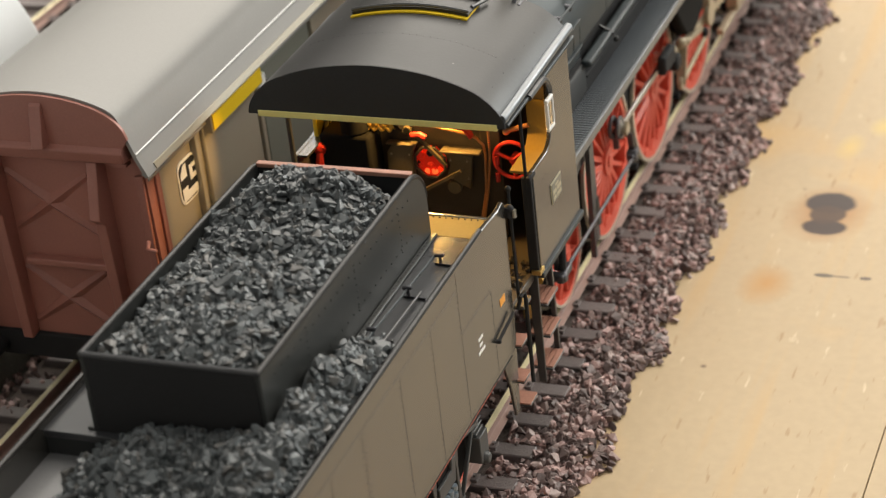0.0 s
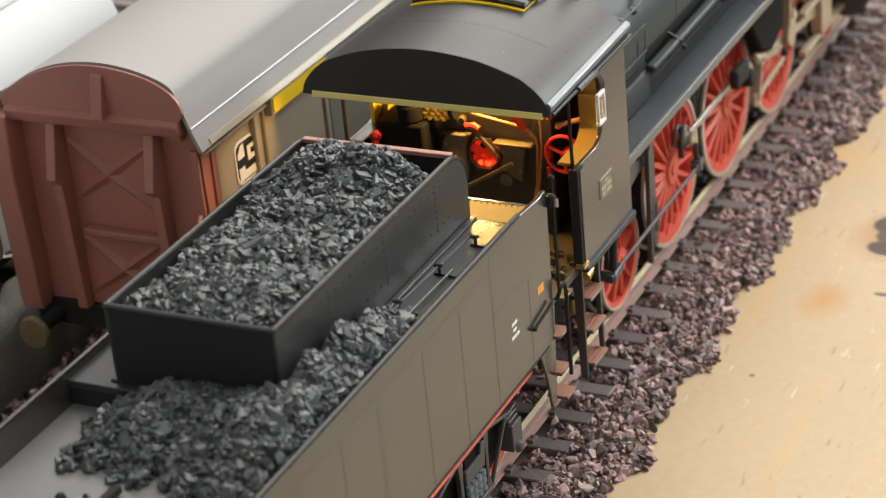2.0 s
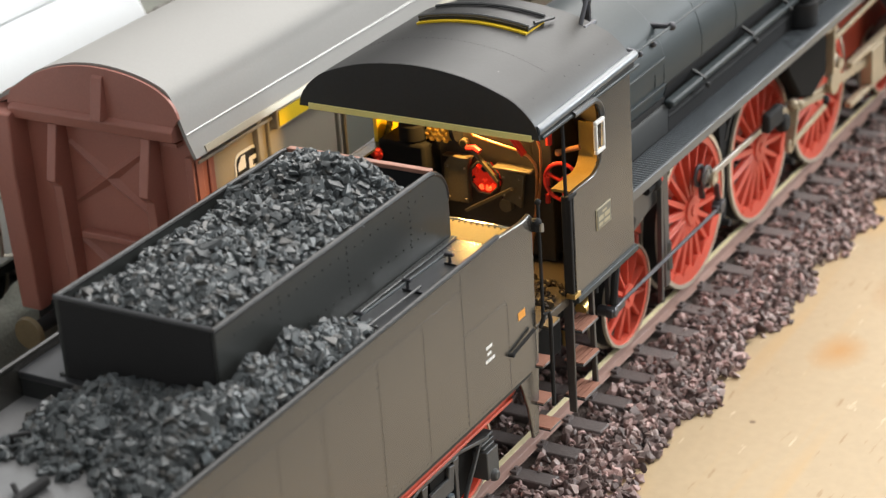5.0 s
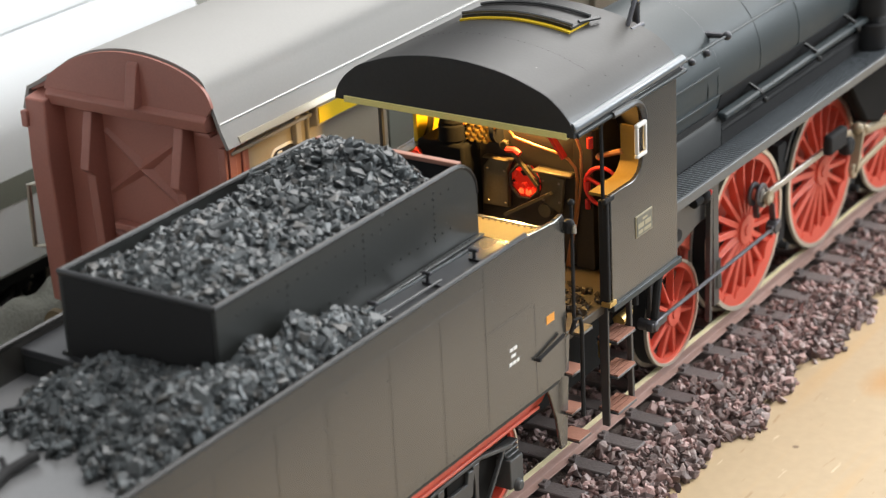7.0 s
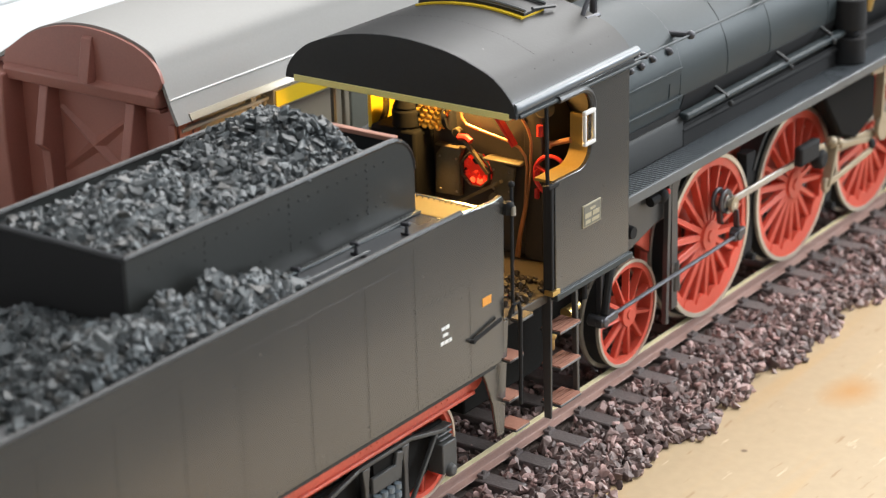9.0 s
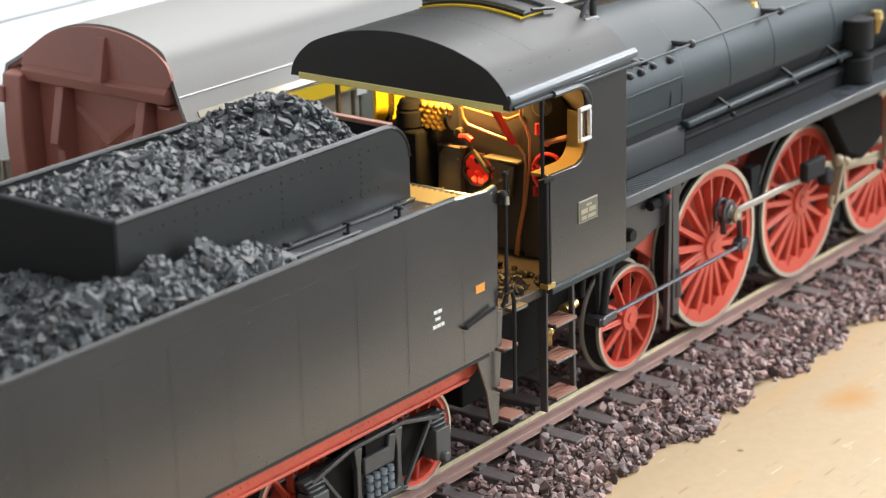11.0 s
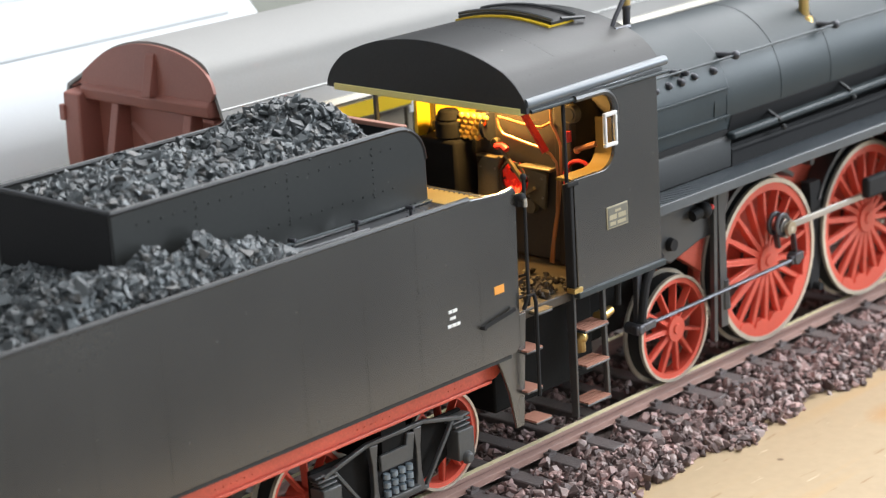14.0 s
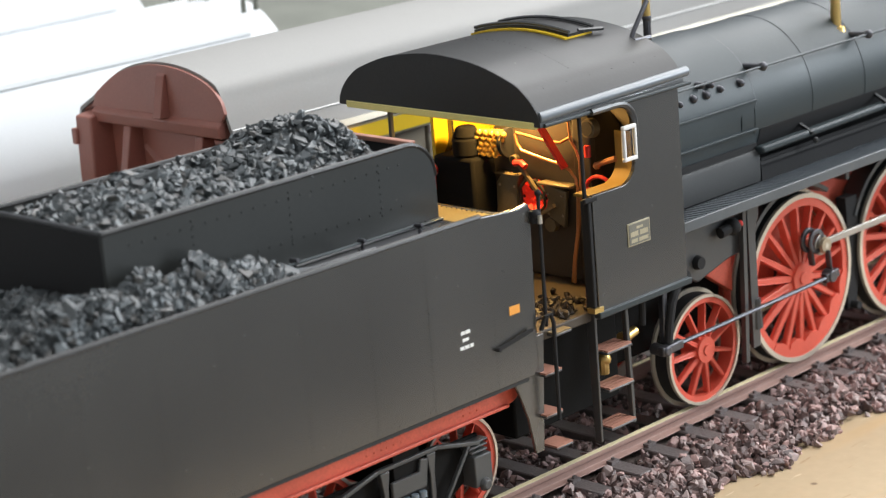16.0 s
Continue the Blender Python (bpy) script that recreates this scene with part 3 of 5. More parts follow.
for x in (47.0, 59.8, 72.1, 90, 107, 124):
    bm = one(cyl, (x - 0.28, 0, BZ), (x + 0.28, 0, BZ), BR + 0.06, seg=64)
    part("boiler_band", bm, BOILER, barrel, smooth=40)
bm = one(cyl, (141, 0, BZ), (170, 0, BZ), BR + 0.5, seg=64)
part("smokebox", bm, BLACK, loco, smooth=40)
# firebox casing: round top, flat sides to the running board
arc = [(-BR * math.cos(radians(a)) * 1.01, BZ + BR * math.sin(radians(a)) * 1.02) for a in range(8, 173, 6)]
prof = [(-9.9, 27.4), (-9.9, 31.5)] + [(-10.15, 34.0)] + arc + [(10.15, 34.0), (9.9, 31.5), (9.9, 27.4)]
bm = one(prism, prof, "x", 26.0, 47.3)
firebox = part("firebox_casing", bm, BOILER, loco, "blue-grey firebox casing", smooth=30, bevel=0.15)
for z in (38.2, 34.4):
    part("seam_strip", one(box, 26.2, 47.1, -10.6, -10.0, z - 0.16, z + 0.16), BOILER, firebox, bevel=0.08)
bm = one(prism, [(-9.5, 27.4), (-10.75, 27.4), (-10.8, 31.2), (-10.5, 31.7), (-9.5, 31.7)], "x", 26.2, 47.0)
part("firebox_skirt", bm, DULLBLACK, firebox, "blue-grey skirt plate below the casing", bevel=0.12)
# black strip paints the shadow line above the skirt
part("skirt_gap", one(box, 26.2, 47.0, -10.28, -9.5, 31.6, 32.5), MATTE, firebox, "black strip painting the shaded gap above the skirt")
for x, z, r in ((32.5, 40.4, 0.5), (35.2, 40.6, 0.62), (37.8, 40.6, 0.68), (37.0, 42.0, 0.5), (38.9, 41.7, 0.5), (40.8, 40.8, 0.55), (45.0, 40.8, 0.62)):
    bm = one(cyl, (x, -8.8, z), (x, -9.7, z), r, r * 0.85, 12)
    ball(bm, (x, -9.7, z), r * 0.8)
    part("washout_plug", bm, DARKSTEEL, firebox, "dark round washout plug")
# handrail along the boiler with its pillars
bm = one(tube, [(27, -11.2, 42.6), (139, -11.2, 42.6)], 0.17)
part("boiler_handrail", bm, BOILER, loco)
for x in (47.8, 71.8, 98, 122):
    bm = one(cyl, (x, -7.5, 42.3), (x, -11.4, 42.6), 0.5, 0.38, 8)
    ball(bm, (x, -11.2, 42.6), 0.62)
    part("rail_pillar", bm, DARKSTEEL, loco)
# long pipes under the barrel and their brackets
bm = one(obox, (46.5, -11.0, 31.7), (93.2, -11.2, 32.3), 1.5, 0.95)
part("pipe_casing", bm, BOILER, loco, "long grey casing over the pipes", bevel=0.3)
bm = one(tube, [(47, -10.4, 29.6), (84, -10.4, 29.6), (120, -10.4, 29.8)], 0.5, 8)
part("steam_pipe", bm, MATTE, loco)
# added plate whose black stands for the shade under the pipes
part("lagging_plate", one(box, 47.4, 140, -10.6, -10.3, 27.2, 30.4), MATTE, loco, "black plate painting the shade below the pipes")
for x in (57, 74.5, 88):
    bm = bmesh.new()
    k = (x - 50) * 0.04
    obox(bm, (x, -8.6, 33.4 + k), (x, -12.0, 31.6 + k), 0.5, 0.4)
    ball(bm, (x + 0.4, -12.2, 30.6 + k), 0.45, 8, 5)
    part("pipe_bracket", bm, DULLBLACK, loco)
# feed pump beside the barrel, with a brass valve
bm = bmesh.new()
cyl(bm, (95.2, -11.2, 27.4), (95.2, -11.2, 31.4), 2.7, seg=20)
cyl(bm, (95.2, -11.2, 31.4), (95.2, -11.2, 32.6), 1.6, seg=16)
cyl(bm, (95.2, -11.2, 32.6), (95.2, -11.2, 37.2), 2.7, 2.6, 20)
box(bm, 92.8, 97.8, -9.4, -7.5, 28, 36.5)
pump = part("feed_pump", bm, MATTE, loco, "black upright feed pump beside the barrel", bevel=0.2)
bm = one(cyl, (101.0, -11.6, 33.8), (101.2, -11.6, 36.0), 0.5, 0.9, 12)
cyl(bm, (101.2, -11.6, 36.0), (101.2, -11.6, 37.2), 1.1, 0.8, 12)
part("pump_valve", bm, BRASS, pump, "brass pump valve")
# domes, whistle stand and brass fittings on top
bm = bmesh.new()
for z0, z1, r0, r1 in ((44.0, 46.6, 6.2, 5.0), (46.6, 49.4, 5.0, 4.7), (49.4, 51.0, 4.7, 3.2), (51.0, 51.5, 3.2, 1.0)):
    cyl(bm, (93, 0, z0), (93, 0, z1), r0, r1, 32)
part("steam_dome", bm, BOILER, loco, "rounded steam dome")
bm = bmesh.new()
cyl(bm, (128, 0, 44.5), (128, 0, 50.5), 4.6, 4.2, 28)
part("sand_dome", bm, BOILER, loco)
bm = bmesh.new()
cyl(bm, (158, 0, 44.5), (158, 0, 51.0), 3.6, 3.9, 24)
part("chimney", bm, BLACK, loco)
bm = one(cyl, (70.8, -6.6, 43.4), (70.8, -6.6, 51.0), 0.75, 0.6, 12)
cyl(bm, (70.8, -6.6, 42.6), (70.8, -6.6, 43.6), 1.5, 1.2, 12)
part("safety_valve", bm, BRASS, loco, "upright brass valve")

# running board with a chequered, ribbed top
for s in (1, -1):
    board = part("running_board", one(box, 24.6, 168, *sorted((s * 14.75, s * 8.6)), 26.5, 27.2), MATTE, loco, "dark running board", bevel=0.1)
    part("board_edge", one(box, 24.6, 168, s * 15.0 - 0.25, s * 15.0 + 0.25, 26.1, 27.45), BOARDEDGE, board, "pale raised edge of the running board", bevel=0.1)
bm = bmesh.new()
x = 25.2
while x < 150:
    box(bm, x, x + 0.24, -14.7, -10.7, 27.15, 27.33)
    x += 0.72
# pale ribs on matt black put lit ridges and dark gaps in colour
part("tread_ribs", bm, EAVE, board, "ribbed tread plate", smooth=None, kind="stuff")
for x in (26, 50.5, 69, 118):
    bm = one(box, x - 0.4, x + 0.4, -14.6 if x < 30 else -9.0, -6.0, 22.5, 26.5)
    part("board_bracket", bm, BLACK, loco)
# plate, reservoir and drop pipes between trailing and driving wheels
bm = bmesh.new()
prism(bm, [(25.2, 26.4), (45.4, 26.4), (45.0, 23.0), (42.6, 19.4), (38.5, 19.2), (32, 17.6), (25.2, 20.9)], "y", -11.6, -10.6)
part("side_plate", bm, BLACK, loco, bevel=0.2)
bm = bmesh.new()
cyl(bm, (31.8, -11.4, 20.3), (31.8, -12.4, 20.3), 1.0, 0.8, 14)
ball(bm, (38.4, -12.4, 23.5), 1.15)
cyl(bm, (36.0, -12.2, 23.2), (38.4, -12.4, 23.5), 0.75, seg=10)
part("injector", bm, MATTE, loco, "small dark injector body")
bm = one(ball, (39.3, -12.9, 23.8), 0.45)
part("drain_cock", bm, VALVERED, loco, "tiny red cock")
bm = bmesh.new()
obox(bm, (40.8, -12.2, 26.2), (40.3, -12.2, 4.6), 0.7, 0.7, (0, 1, 0))
obox(bm, (42.6, -11.9, 26.2), (42.9, -11.9, 6.0), 1.5, 0.5, (0, 1, 0))
cyl(bm, (43.4, -11.6, 8.4), (43.4, -11.6, 12.5), 1.0, 0.8, 10)
part("brake_hanger", bm, BLACK, loco, "black hanger rods")
for x in (69.0, 94.5):
    bm = bmesh.new()
    prism(bm, [(x - 1.2, 4), (x + 1.0, 4), (x + 2.2, 12), (x + 1.6, 20), (x - 1.0, 20), (x - 0.4, 12)], "y", -9.2, -7.6)
    cyl(bm, (x, -7.4, 4.4), (x, -10.4, 4.4), 0.6, seg=8)
    part("brake_shoe", bm, MATTE, loco)
bm = bmesh.new()
annulus(bm, (81.8, 11.65), 12.6, 13.2, -6.4, -9.4, 30, 25, 155)
annulus(bm, (56.3, 11.65), 12.6, 13.2, -6.4, -9.4, 30, 55, 150)
part("splasher", bm, BLACK, loco)

# rods and cranks
PIN = [(x + 2.0, 16.1) for x in DRIVERS]
bm = bmesh.new()
for (xa, za), (xb, zb) in zip(PIN, PIN[1:]):
    obox(bm, (xa, -11.5, za), (xb, -11.5, zb), 0.5, 1.0)
for x, z in PIN:
    cyl(bm, (x, -11.1, z), (x, -11.95, z), 1.5, seg=20)
rod = part("coupling_rod", bm, ROD, loco, "grey steel coupling rod", bevel=0.12)
for x, z in PIN:
    bm = bmesh.new()
    cyl(bm, (x, -9.6, z), (x, -12.5, z), 0.8, seg=14)
    cyl(bm, (x, -12.4, z), (x, -12.8, z), 0.5, 0.4, 6)
    cyl(bm, (x - 0.1, -11.2, z + 1.4), (x - 0.1, -11.9, z + 1.4), 0.5, seg=10)
    part("crank_pin", bm, STEEL, rod, "bright crank pin")
    bm = one(cyl, (x, -12.3, z), (x, -12.75, z), 1.15, 1.05, 20)
    part("pin_cap", bm, LINKTAN, rod, "tan metal cap of the crank pin")
bm = bmesh.new()
obox(bm, (PIN[0][0] - 0.1, -12.9, PIN[0][1] - 0.6), (58.4, -13.1, 12.0), 0.4, 0.9, (0, 1, 0))
for y, x, z in ((-10.6, 56.8, 17.0), (-11.5, 57.3, 16.8)):
    annulus(bm, (x, z), 1.0, 1.75, y, y - 0.5, 20, 0, 360)
obox(bm, (56.6, -11.2, 15.6), (57.0, -11.2, 13.4), 0.5, 0.9, (0, 1, 0))
part("return_crank", bm, DARKSTEEL, loco, bevel=0.15)
bm = bmesh.new()
cyl(bm, (58.0, -12.5, 12.0), (58.0, -14.0, 12.0), 1.0, 0.85, 16)
obox(bm, (56.6, -13.3, 11.9), (59.6, -13.3, 12.2), 1.0, 1.2)
part("drive_crank", bm, DARKSTEEL, loco, "dark return crank", bevel=0.12)
bm = bmesh.new()
tube(bm, [(57.8, -13.5, 12.0), (24.2, -13.4, 11.6)], 0.28, 8)
part("drive_rod", bm, DARKSTEEL, loco, "thin dark drive rod")
bm = bmesh.new()
obox(bm, (21.6, -13.4, 11.45), (25.6, -13.4, 11.65), 1.1, 1.2)
cyl(bm, (22.4, -11.5, 11.5), (22.4, -14.2, 11.5), 0.8, 0.65, 14)
obox(bm, (23.4, -12.6, 12.0), (23.9, -12.3, 19.5), 0.9, 0.9, (0, 1, 0))
part("rod_bearing", bm, DARKSTEEL, loco, "dark rod bearing", bevel=0.2)
bm = bmesh.new()
box(bm, 76.6, 82.6, -13.6, -12.2, 16.2, 19.2)
cyl(bm, (83.5, -12.2, 15.6), (83.5, -13.9, 15.6), 1.6, 1.4, 16)
cyl(bm, (100, -13.4, 13.4), (100, -14.2, 13.4), 1.0, 0.8, 12)
part("big_end_bearing", bm, MATTE, loco, "dark big-end bearing", bevel=0.5)
# connecting rod, crosshead and valve gear far ahead
bm = bmesh.new()
obox(bm, (83.8, -12.6, 16.1), (124, -12.6, 12.2), 0.6, 1.5)
cyl(bm, (83.8, -12.2, 16.1), (83.8, -13.2, 16.1), 1.7, seg=18)
part("connecting_rod", bm, LINKTAN, loco, "tan steel connecting rod", bevel=0.1)
bm = bmesh.new()
obox(bm, (87.4, -13.4, 16.9), (84.9, -13.5, 11.0), 0.6, 1.5, (0, 1, 0))
cyl(bm, (84.9, -13.2, 11.2), (84.9, -13.9, 11.2), 1.1, seg=16)
part("eccentric_crank", bm, LINKTAN, loco, "tan metal eccentric crank", bevel=0.1)
part("eccentric_rod", one(obox, (85.2, -13.6, 11.2), (100, -13.7, 12.6), 0.5, 0.9), LINKTAN, loco, bevel=0.1)
bm = one(obox, (86.6, -13.2, 16.6), (100, -13.2, 14.0), 0.5, 0.8)
ball(bm, (86.6, -13.4, 17.4), 0.9), ball(bm, (89.0, -13.4, 16.6), 0.8)
part("radius_rod", bm, LINKTAN, loco, bevel=0.1)
bm = one(cyl, (103.9, -13.1, 15.2), (103.9, -13.9, 15.2), 2.2, seg=20)
obox(bm, (103, -13.2, 16.2), (103, -13.4, 25.6), 0.8, 1.4, (0, 1, 0))
part("expansion_link", bm, LINKTAN, loco, bevel=0.1)
for z in (8, 15):
    part("slide_bar", one(obox, (112, -13, z), (138, -13, z), 1.2, 0.9), LINKTAN, loco, bevel=0.1)
part("crosshead", one(box, 121, 127, -13.9, -11.9, 8.4, 14.6), LINKTAN, loco, bevel=0.1)
bm = one(obox, (99.4, -13.0, 25.4), (103.0, -13.2, 25.0), 1.4, 1.8)
obox(bm, (104, -13.4, 22.2), (134, -13.2, 23.4), 0.5, 0.9)
part("valve_gear", bm, LINKTAN, loco, "tan metal valve gear", bevel=0.1)
bm = bmesh.new()
prism(bm, [(82.5, 26.3), (100, 26.3), (101.2, 23.5), (101.2, 17.6), (95, 15.6), (90, 17.2), (86.2, 21.5)], "y", -13.4, -11.2)
part("gear_bracket", bm, SHADEBLACK, loco, "dark valve gear bracket", bevel=0.5)
bm = bmesh.new()
cyl(bm, (136, -13.2, 11), (156, -13.2, 11), 5.2, seg=28)
cyl(bm, (134, -13.4, 20), (158, -13.4, 20), 3.2, seg=20)
part("cylinder", bm, BLACK, loco, bevel=0.3)

# ---- cab ----
# side sheets with a window cut open towards the doorway
def bend(cx, cz, r, a0, a1, n=8):
    """Points round a corner, angles in degrees."""
    return [(cx + r * math.cos(radians(a0 + (a1 - a0) * k / n)), cz + r * math.sin(radians(a0 + (a1 - a0) * k / n))) for k in range(n + 1)]


WINDOW = bend(12.8, 42.1, 2.8, 90, 0) + bend(13.0, 37.7, 2.6, 0, -90)


def cab_side(s):
    y0, y1 = (-16.2, -15.6) if s < 0 else (15.6, 16.2)
    bm = bmesh.new()
    sheet = [(7.6, 20.9), (24.2, 20.9), (24.2, 45.6), (8.2, 45.6), (8.2, 44.9)] + WINDOW + [(7.6, 35.1)]
    prism(bm, sheet, "y", y0, y1)
    return bm


for s in (-1, 1):
    side = part("cab_side", cab_side(s), TENDER, loco, "dark grey cab side sheet", smooth=25, bevel=0.1)
    if s < 0:
        bm = one(tube, [(8.0, -16.4, 45.0)] + [(x, -16.4, z) for x, z in bend(12.7, 42.1, 2.9, 90, 0)] + [(15.6, -16.4, 40.6)], 0.45)
        part("window_beading", bm, BLACK, side, "black rounded window beading")
        bm = bmesh.new()
        box(bm, 7.3, 24.6, -16.6, -15.4, 20.2, 21.0)
        part("cab_valance", bm, BOILER, side, "light edge strip below the side sheet", bevel=0.12)
        bm = bmesh.new()
        box(bm, 13.4, 17.5, -16.32, -16.18, 27.45, 30.3)
        pl = part("number_plate", bm, PLATE, side, "small cream-edged works plate", bevel=0.05)
        part("plate_field", one(box, 13.58, 17.32, -16.38, -16.30, 27.62, 30.13), PLATEGREY, pl, "grey-green plate field")
        bm = bmesh.new()
        for a, b, z0, z1 in ((14.9, 16.1, 29.45, 29.75), (13.8, 15.2, 28.6, 29.2), (15.5, 17.0, 28.6, 29.2), (13.9, 15.0, 27.85, 28.3), (15.3, 17.0, 27.85, 28.3)):
            box(bm, a, b, -16.40, -16.36, z0, z1)
        part("plate_bars", bm, PLATE, pl)
        bm = bmesh.new()
        studs(bm, [(x, -16.2, 32.4) for x in (9.7, 11.1, 12.5)], 0.12, (0, -1, 0))
        part("rivet", bm, TENDER, side, smooth=None)
# inner lining of the window recess, the cab light's gold put into its tan
lining = [(7.8, 35.05)] + bend(13.0, 37.7, 2.65, -90, 0) + [(15.65, 41.0)]
bm = one(shell, lining[::-1], "y", -15.7, -13.1, -0.35)
part("window_ledge", bm, LAMPTAN, loco, "curved bronze-brown window ledge", smooth=40)
bm = one(shell, lining[::-1], "y", 14.2, 15.7, -0.3)
part("window_ledge", bm, TENDER, loco, "dark curved window ledge", smooth=40)
# white framed weather screen
bm = bmesh.new()
for x0, x1, z0, z1 in ((12.9, 13.3, 38.5, 41.8), (14.9, 15.3, 38.5, 41.8), (12.9, 15.3, 41.8, 42.3), (12.9, 15.3, 38.0, 38.5)):
    box(bm, x0, x1, -17.0, -16.5, z0, z1)
screen = part("weather_screen", bm, WHITE, loco, "white-framed weather screen", bevel=0.12)
glass = bpy.data.materials.new("clear_glass")
glass.use_nodes = True
gb = glass.node_tree.nodes["Principled BSDF"]
gb.inputs["Base Color"].default_value, gb.inputs["Roughness"].default_value = (0.95, 0.97, 0.97, 1), 0.05
gb.inputs["Transmission Weight"].default_value, gb.inputs["IOR"].default_value = 1.0, 1.45
part("pane", one(box, 13.3, 14.9, -16.85, -16.75, 38.5, 41.8), glass, screen)

# roof: an arched sheet with rolled eaves, a closed rear arch and a pale lower edge
def roof_curve(lift=0.0, n=7):
    """The roof's arch as a smooth line through its eaves, steep shoulders and crown."""
    half = [(16.75, 44.9), (16.5, 46.0), (15.8, 47.2), (14.4, 48.6), (12.3, 49.85), (7.0, 51.5), (0.0, 52.2)]
    return [(y + 0.45, z + lift) for y, z in spline([(-d, z) for d, z in half] + [(d, z) for d, z in half[-2::-1]], n)]


curve = roof_curve()
bm = one(shell, [(y, z) for y, z in curve], "x", -0.3, 25.3, 0.5)
roof = part("cab_roof", bm, ROOFB, loco, "black arched cab roof", smooth=40)
bm = one(prism, [(y, z - 0.02) for y, z in curve], "x", -0.45, 0.3)
part("roof_arch", bm, DULLBLACK, roof, "matt black closed end of the roof", smooth=None)
bm = one(box, -0.55, 0.4, -15.3, 15.9, 44.55, 45.42)
part("roof_edge", bm, CREAM, roof, "pale yellow strip along the roof end", bevel=0.12)
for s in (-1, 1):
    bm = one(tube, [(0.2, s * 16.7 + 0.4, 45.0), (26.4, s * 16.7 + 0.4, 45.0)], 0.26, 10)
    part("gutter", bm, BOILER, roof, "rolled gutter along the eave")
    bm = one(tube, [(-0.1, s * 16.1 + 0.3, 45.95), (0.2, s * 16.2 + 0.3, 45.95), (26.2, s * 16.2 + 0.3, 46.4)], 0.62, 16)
    part("eave_rail", bm, EAVE, roof, "round rail along the eave, its bluish highlight in the colour", smooth=50)
bm = bmesh.new()
studs(bm, [(9.2, y, z) for y, z in roof_curve(0.02, 8) if abs(y) < 12.5], 0.09, (0, 0, 1), 0.3)
studs(bm, [(x, -13.9, 48.65) for x in range(3, 27, 4)], 0.1, (0, -0.7, 0.7), 0.4)
part("rivet", bm, ROOFB, roof, smooth=None)
# roof ventilator: a curved lid off the roof, a yellow sheet below painting the cab light
vent = [(y, z) for y, z in roof_curve(0.6) if -7.4 < y < 9.6]
bm = one(shell, vent, "x", 15.9, 20.6, 0.35)
lid = part("ventilator_lid", bm, ROOFB, roof, "raised curved ventilator lid", smooth=40)
bm = one(shell, [(y, z - 0.36) for y, z in vent], "x", 15.3, 20.2, 0.5)
part("ventilator_gap", bm, YELLOW, lid, "yellow sheet painting the cab light below the lid", smooth=40)
for x in (16.1, 20.4):
    part("ventilator_rail", one(tube, [(x, y, z + 0.25) for y, z in vent], 0.22, 6), BLACK, lid)
bm = bmesh.new()
tube(bm, [(18, -6.3, 52.2), (21.5, -7.2, 51.9)], 0.25, 6)
part("ventilator_lever", bm, BLACK, lid)
# whistle and lamp bracket on the roof front
bm = bmesh.new()
tube(bm, [(23.6, -9.8, 50.3), (24.2, -9.8, 51.3), (27.4, -9.4, 54.4)], 0.3)
tube(bm, [(23.4, -10.4, 50.2), (26.4, -10.4, 50.1)], 0.32)
cyl(bm, (28.4, -8.4, 48.5), (28.4, -8.4, 52.0), 0.5, seg=10)
ball(bm, (28.4, -8.4, 52.1), 0.62)
part("roof_bracket", bm, DARKSTEEL, roof, "small dark bracket on the roof")
bm = one(cyl, (28.4, -8.4, 52.0), (28.4, -8.4, 56.5), 0.55, 0.45, 12)
part("whistle", bm, BRASS, roof, "brass whistle")

# cab front, floor and backhead
bm = bmesh.new()
prism(bm, [(y * 0.97, z - 0.7) for y, z in curve] + [(15.4, 21.0), (-15.4, 21.0)], "x", 23.6, 24.2)
part("cab_front", bm, CABBROWN, loco, "dark brown inner cab wall", smooth=None)
bm = one(box, -2.5, 24, -15.2, 15.2, 19.8, 21.0)
part("cab_floor", bm, CABBROWN, loco, "dark brown cab floor", bevel=0.15)
bm = bmesh.new()
prism(bm, [(-8.6, 21), (-9.0, 30)] + [(-9.0 * math.cos(radians(a)), 34.5 + 8.6 * math.sin(radians(a))) for a in range(10, 171, 10)] + [(9.0, 30), (8.6, 21)], "x", 16.0, 23.8)
back = part("backhead", bm, CABBROWN, loco, "dark brown firebox backhead", bevel=0.4)
part("backhead_flank", one(box, 15.5, 16.6, -9.2, -6.5, 21.0, 44.6), CABBROWN, loco, "dark brown upright panel beside the backhead", bevel=0.15)
# fire door surround: two side plates, top shelf, octagonal opening and the glow behind
bm = bmesh.new()
prism(bm, [(6.7, 27.4), (2.9, 27.5), (2.9, 32.6), (2.3, 33.9), (5.4, 33.9), (6.4, 32.6)], "x", 15.0, 15.9)
prism(bm, [(-1.7, 29.6), (-4.8, 28.0), (-5.4, 32.7), (-1.4, 33.4), (-2.3, 31.4)], "x", 14.9, 15.6)
box(bm, 14.1, 15.9, -6.8, -1.3, 33.3, 33.7)
box(bm, 14.6, 15.9, 2.2, 6.3, 33.8, 34.1)
doors = part("fire_door", bm, BRONZE, back, "dull bronze sliding fire doors", bevel=0.15)
bm = bmesh.new()
studs(bm, [(15.0, y, z) for y in (3.3, 5.8) for z in (28.1, 32.4)] + [(14.9, y, z) for y in (-4.7, -2.4) for z in (29.6, 32.1)], 0.22, (-1, 0, 0))
part("bolt", bm, LINKTAN, doors, smooth=None)
part("door_roller", one(cyl, (15.5, -2.6, 28.2), (14.7, -2.6, 28.2), 0.95, 0.9, 16), BRONZE, doors, "round bronze roller below the doors")
